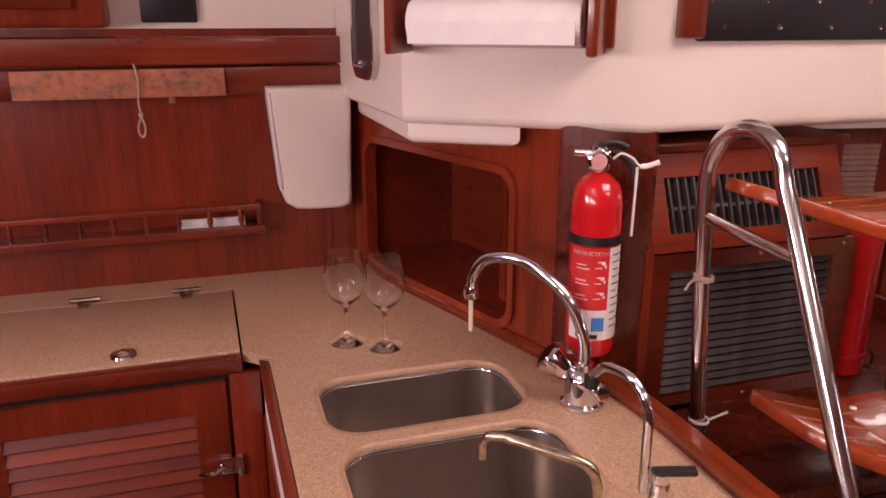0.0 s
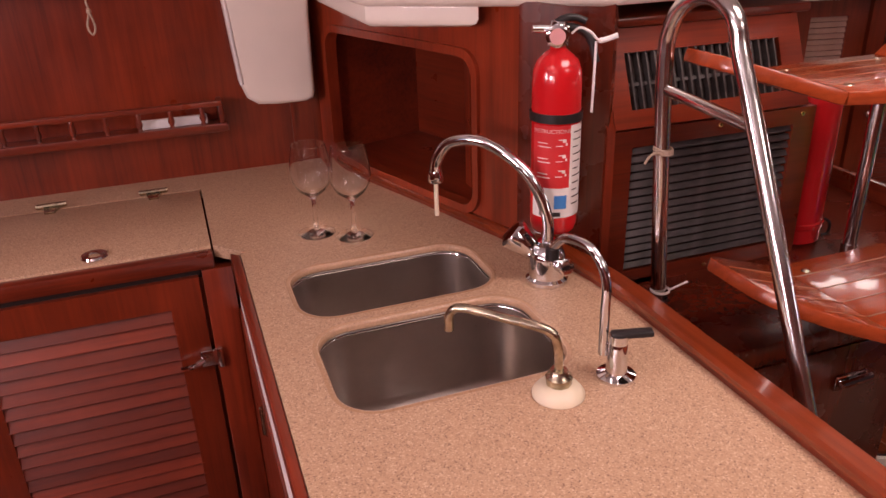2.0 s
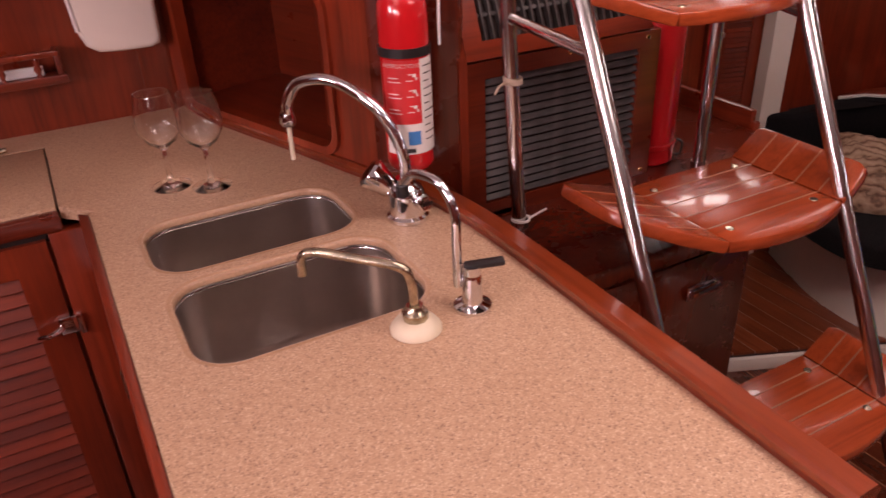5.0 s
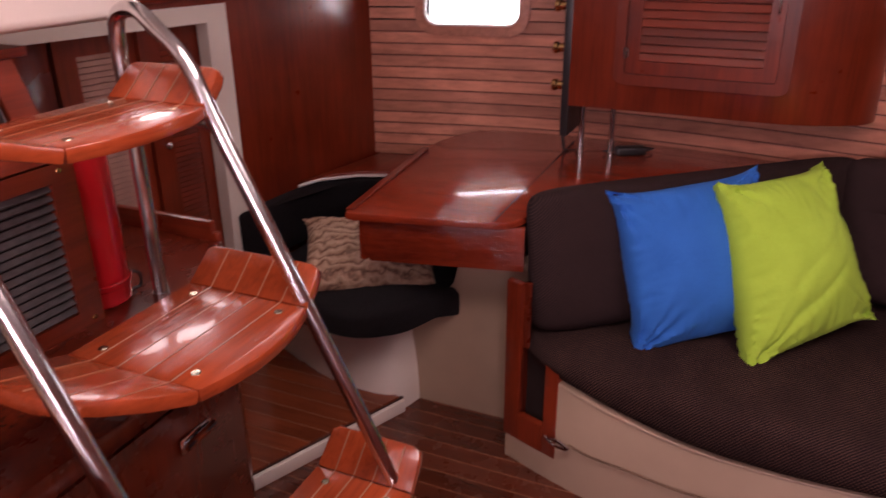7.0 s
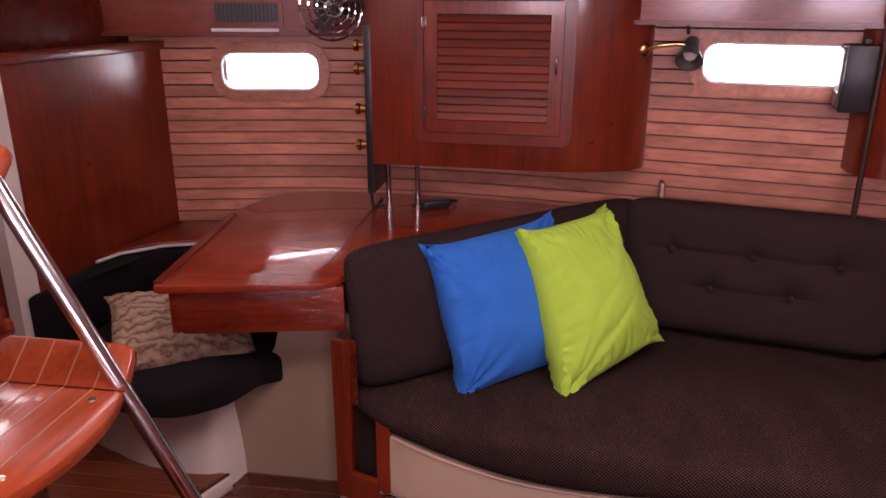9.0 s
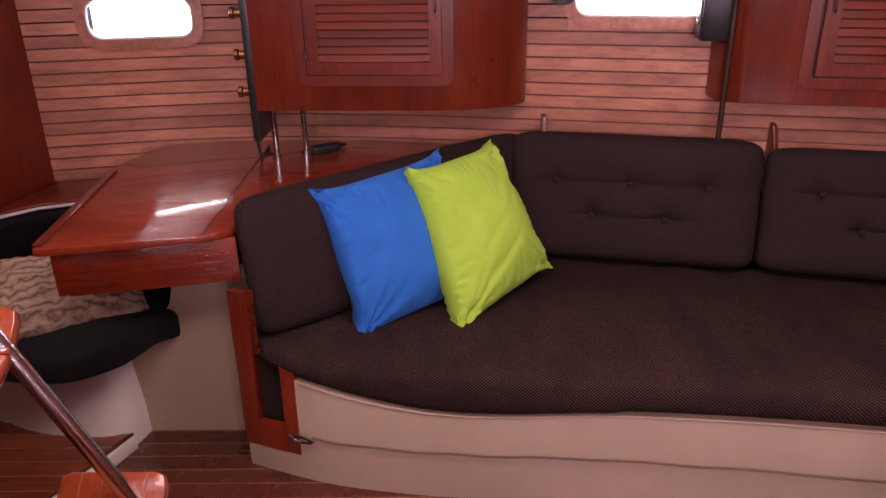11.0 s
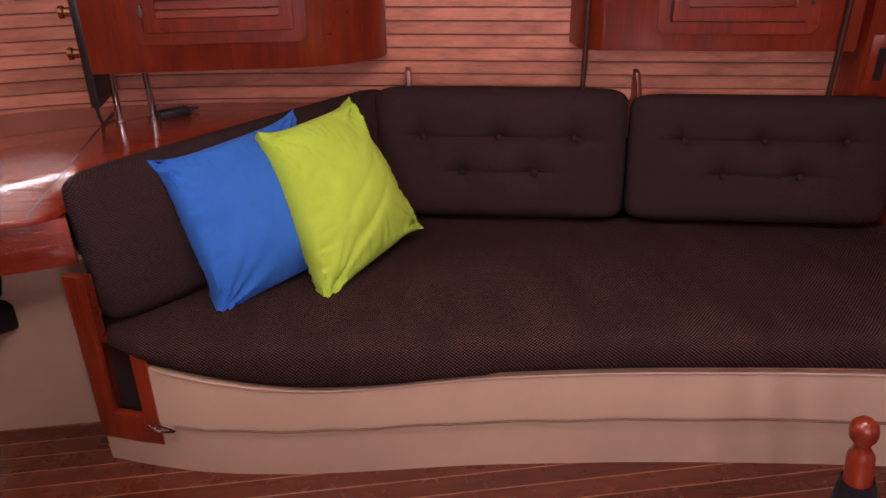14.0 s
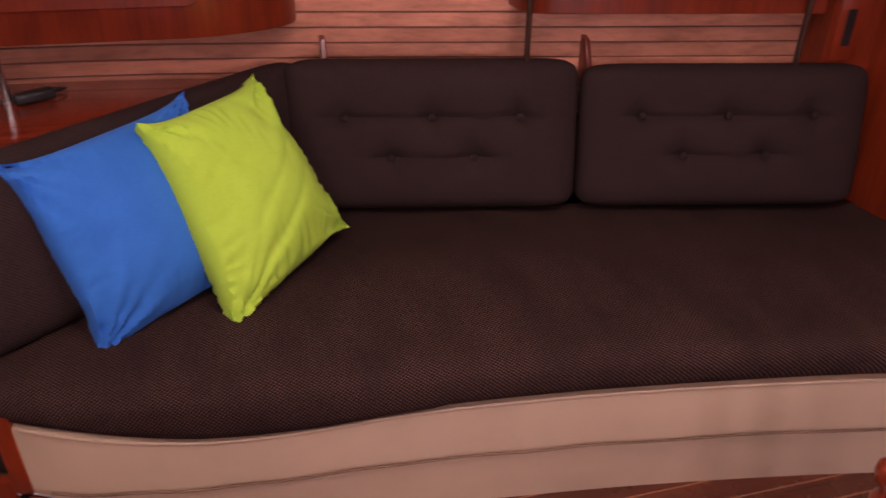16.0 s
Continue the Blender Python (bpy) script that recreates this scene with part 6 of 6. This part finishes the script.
bp.matrix_basis = pose(2.226, 0.118, 0.615, -22, -4, -52)
gp = tagged(part("green_pillow", pillow(0.462, 0.460, 0.21, 7.0, 0.09, 64, 0.065), GREEN_CLOTH), "lime green cotton pillow leaning on the blue pillow", "pillow", "settee pillows")
gp.matrix_basis = pose(2.28, -0.110, 0.624, -27, -7, -42)

rope = thing("lee_cloth_cord", (1.9, -0.6, 0.153), "thin twisted cord stretched along the settee base with a metal clip", "cord")
rp = [Vector((p.x - 0.009 - 1.9, p.y + 0.6, 0.002 * math.sin(i))) for i, p in enumerate(fr) if p.y < 0.37]
part("cord", tube(rp, 0.0032, 8), OLD_CORD, rope)
part("clip", join(tube(smooth_path([(0.028, 1.02, 0), (0.020, 0.995, 0.008), (0.012, 0.97, 0.004), (0.008, 0.955, -0.002)], 4), 0.005, 8), tube(smooth_path([(0.034, 1.03, 0.004), (0.018, 1.0, -0.008), (0.006, 0.96, -0.004)], 4), 0.004, 8)), CHROME, rope)

# forward locker, partial bulkhead, poles, knees, lamp, speaker
lock2 = thing("hanging_locker", (2.45, -1.3, 0.945), "varnished teak hanging locker with a closed louvred door beside the window", "locker", "hull lockers")
L2 = [(hull_x(-0.865) - 0.003, -0.865), (2.58, -0.868), (2.545, -0.885), (2.523, -0.935), (2.370, -1.655), (hull_x(-1.655) - 0.003, -1.655), (hull_x(-1.25) - 0.003, -1.25)]
part("body", xf(slab(L2, 0, 1.0, 0.004), Matrix.Translation((-2.45, 1.3, 0))), TEAK_Z, lock2)
part("door_surround", xf(ring_plate(rounded_rect(0, 0.465, 0, 0.482, 0.03, 5), rounded_rect(0.034, 0.431, 0.034, 0.446, 0.012, 5), -0.007, 0.0), pose(0.0415, 0.222, 0.052, 0, 0, -102.0)), TEAK_Z, lock2)
ld2 = louvred_door(lock2, 0.392, 0.404, 0.042, 0.038, 13)
ld2.matrix_basis = pose(0.0185, 0.183, 0.091, 0, 0, -102.0)
# same painted gap shade behind the forward locker's door
part("door_gap_shade", xf(box(0.03, 0.435, -0.0015, 0.0, 0.03, 0.450), pose(0.0415, 0.222, 0.052, 0, 0, -102.0)), SEAM, lock2)
bow_handle(ld2, 0.02, 0.18)
butt_hinge(ld2, 0.392, 0.045)
butt_hinge(ld2, 0.392, 0.325)

pan = thing("bulkhead_panel", (2.49, -1.75, 0.62), "dark teak bulkhead return with a small black slot", "panel", "", "structure")
part("board", box(-0.10, 0.12, -0.12, 0.05, 0, 1.34), TEAK_Z, pan)
part("slot_frame", box(-0.107, -0.10, -0.05, 0.035, 0.19, 0.37, 0.003), TEAK_Z, pan)
part("slot", box(-0.109, -0.106, -0.02, 0.008, 0.23, 0.33), BLACK, pan)
for (a, b), lab in ((((2.535, -0.878, 0.70), (2.535, -0.878, 1.96)), "slim dark upright pole beside the locker"), (((2.372, -1.60, 0.72), (2.345, -1.60, 1.96)), "slim dark pole leaning at the bulkhead")):
    tagged(part("grab_pole", tube([a, b], 0.0085, 12), BRONZE), lab, "pole", "grab poles")
for y in (-0.355, -1.08):
    x = hull_x(y)
    k = xf(slab([(-0.02, 0.0), (0.075, 0.0), (0.075, 0.02), (0.02, 0.13), (-0.02, 0.14)], -0.008, 0.008, 0.003), Matrix(((-1, 0, 0, 0), (0, 0, 1, 0), (0, 1, 0, 0), (0, 0, 0, 1))))
    tagged(part("wooden_knee", xf(k, pose(x - 0.005, y, 0.725)), TEAK_Z), "small varnished wooden knee on the hull lining", "bracket")

lamp = thing("reading_lamp", (2.722, -0.258, 1.285), "grey bell-shaped reading lamp on a brass arm, switched off", "lamp")
part("rosette", xf(lathe([(0, 0), (0.022, 0), (0.020, 0.006), (0.010, 0.012), (0, 0.013)], 20), pose(0, 0, 0, 90, 0, -60)), BRASS, lamp)
part("arm", tube(smooth_path([(-0.008, -0.004, 0), (-0.03, -0.03, 0.014), (-0.03, -0.085, 0.020), (-0.03, -0.115, 0.018)], 5), 0.007, 10), BRASS, lamp)
HEAD = pose(-0.040, -0.130, -0.006, 10, 48, 0) @ Matrix.Scale(1.15, 4)
part("shade", xf(lathe([(0.0, 0.05), (0.014, 0.05), (0.018, 0.045), (0.023, 0.01), (0.034, -0.022), (0.036, -0.028), (0.033, -0.028), (0.018, 0.008), (0.0, 0.012)], 28), HEAD), SLAT_GREY, lamp)
part("bulb", xf(lathe([(0, -0.012), (0.014, -0.008), (0.018, 0.0), (0.010, 0.012), (0, 0.014)], 16), HEAD @ pose(0, 0, -0.004)), LABEL_WHITE, lamp)
part("stem", tube([(-0.033, -0.120, 0.05), (-0.031, -0.116, 0.085)], 0.005, 8), BLACK, lamp)

spk = thing("loudspeaker", (2.60, -0.85, 1.13), "black box loudspeaker on a bracket beside the window", "loudspeaker")
spk.matrix_basis = pose(2.60, -0.845, 1.128, 0, 0, -100)
part("cabinet", box(-0.045, 0.06, -0.05, 0.06, 0, 0.19, 0.008), BLACK, spk)
part("grille", box(-0.05, -0.045, -0.04, 0.05, 0.012, 0.178, 0.002), SLAT_GREY, spk)
for z in (0.05, 0.095, 0.14):
    part("grille_bar", box(-0.053, -0.0495, -0.036, 0.046, z, z + 0.006), STEEL, spk)
part("bracket", box(0.0, 0.02, -0.02, 0.02, 0.19, 0.205, 0.003), BLACK, spk)

post = thing("table_post", (1.285, -1.072, 0.0), "turned varnished post with a knob top and dark netting", "post")
post.matrix_basis = pose(1.285, -1.138, 0.0, -8.5, 0, 0) @ Matrix.Diagonal((0.85, 0.85, 0.985, 1))
part("shaft", lathe([(0, 0), (0.034, 0), (0.034, 0.37), (0.031, 0.39), (0.030, 0.443), (0.026, 0.453), (0.020, 0.460), (0.017, 0.473), (0.021, 0.483), (0.029, 0.494), (0.031, 0.508), (0.028, 0.523), (0.017, 0.534), (0, 0.538)], 28), TEAK_Z, post)
part("netting", lathe([(0.035, 0.12), (0.050, 0.17), (0.052, 0.31), (0.040, 0.375), (0.035, 0.385)], 24), BLACK_CLOTH, post, "dark netting wrapped round the post")


# ---------------------------------------------------------------- planks of floor and hull lining
FW, FG = 0.0585, 0.0035


def plank_run(parent, x0, x1, y0, y1, z, mat_, t=0.010):
    n = int((x1 - x0) / (FW + FG))
    me = mesh_from("plank", finish(box(0, FW, 0, y1 - y0, -t, 0, 0.0008, 1), None), mat_)
    ms = mesh_from("seam_strip", finish(box(0, FG, 0, y1 - y0, -t, -0.0008), None), HOLLY)
    for k in range(n):
        for nm, m_, dx in (("plank", me, 0), ("seam_strip", ms, FW)):
            o = new(nm, m_)
            o.parent = parent
            o.location = (x0 + k * (FW + FG) + dx, y0, z)


floor_ob = bpy.data.objects["floor"]
plank_run(floor_ob, 0.62, 2.92, FWD, AFT, 0.0, FLOOR_WOOD)
plank_run(floor_ob, PORT, 0.58, FWD, 1.32, 0.0, FLOOR_WOOD)

plat = bpy.data.objects["platform"]


def span(poly, x):
    ys = []
    for (ax, ay), (bx, by) in zip(poly, poly[1:] + poly[:1]):
        if (ax - x) * (bx - x) < 0:
            ys.append(ay + (by - ay) * (x - ax) / (bx - ax))
    return (min(ys), max(ys)) if len(ys) >= 2 else None


xk = 1.02
while xk < 2.19:
    a, b = span(RAISED, xk + 0.002), span(RAISED, xk + FW)
    if a and b:
        p = part("plank", slab([(xk, a[0]), (xk + FW, b[0]), (xk + FW, max(b[0] + 0.004, b[1])), (xk, a[1])], 0.052, 0.060), PASSAGE_WOOD, plat)
        part("seam_strip", slab([(xk + FW, b[0]), (xk + FW + FG, b[0]), (xk + FW + FG, b[1]), (xk + FW, b[1])], 0.052, 0.0592), HOLLY, plat)
    xk += FW + FG

PITCH = 0.0425
z = 0.63
while z < 1.37:
    z1 = z + PITCH - 0.0056
    cuts = [(FWD - 0.05, 1.50)]
    for y0, y1, w0, w1 in WIN:
        if z1 > w0 - 0.012 and z < w1 + 0.012:
            nxt = []
            for a, b in cuts:
                nxt += [(a, y0 - 0.012), (y1 + 0.012, b)] if a < y0 < y1 < b else [(a, b)]
            cuts = nxt
    # short fillers under and over the window openings
    for y0, y1, w0, w1 in WIN:
        for za, zb in ((z, min(z1, w0 - 0.004)), (max(z, w1 + 0.004), z1)):
            if za < zb - 0.004 and z1 > w0 - 0.012 and z < w1 + 0.012:
                part("plank", hull_strip(y0 - 0.012, y1 + 0.012, za, zb, 0.0, 0.012), PLANK_WOOD, wall_starboard, smooth=30)
    for a, b in cuts:
        part("plank", hull_strip(a, b, z, z1, 0.0, 0.012), PLANK_WOOD, wall_starboard, smooth=30)
    part("seam", hull_strip(cuts[0][0], cuts[0][1], z1, z + PITCH, 0.006, 0.012), LINING_SEAM, wall_starboard, smooth=None)
    z += PITCH
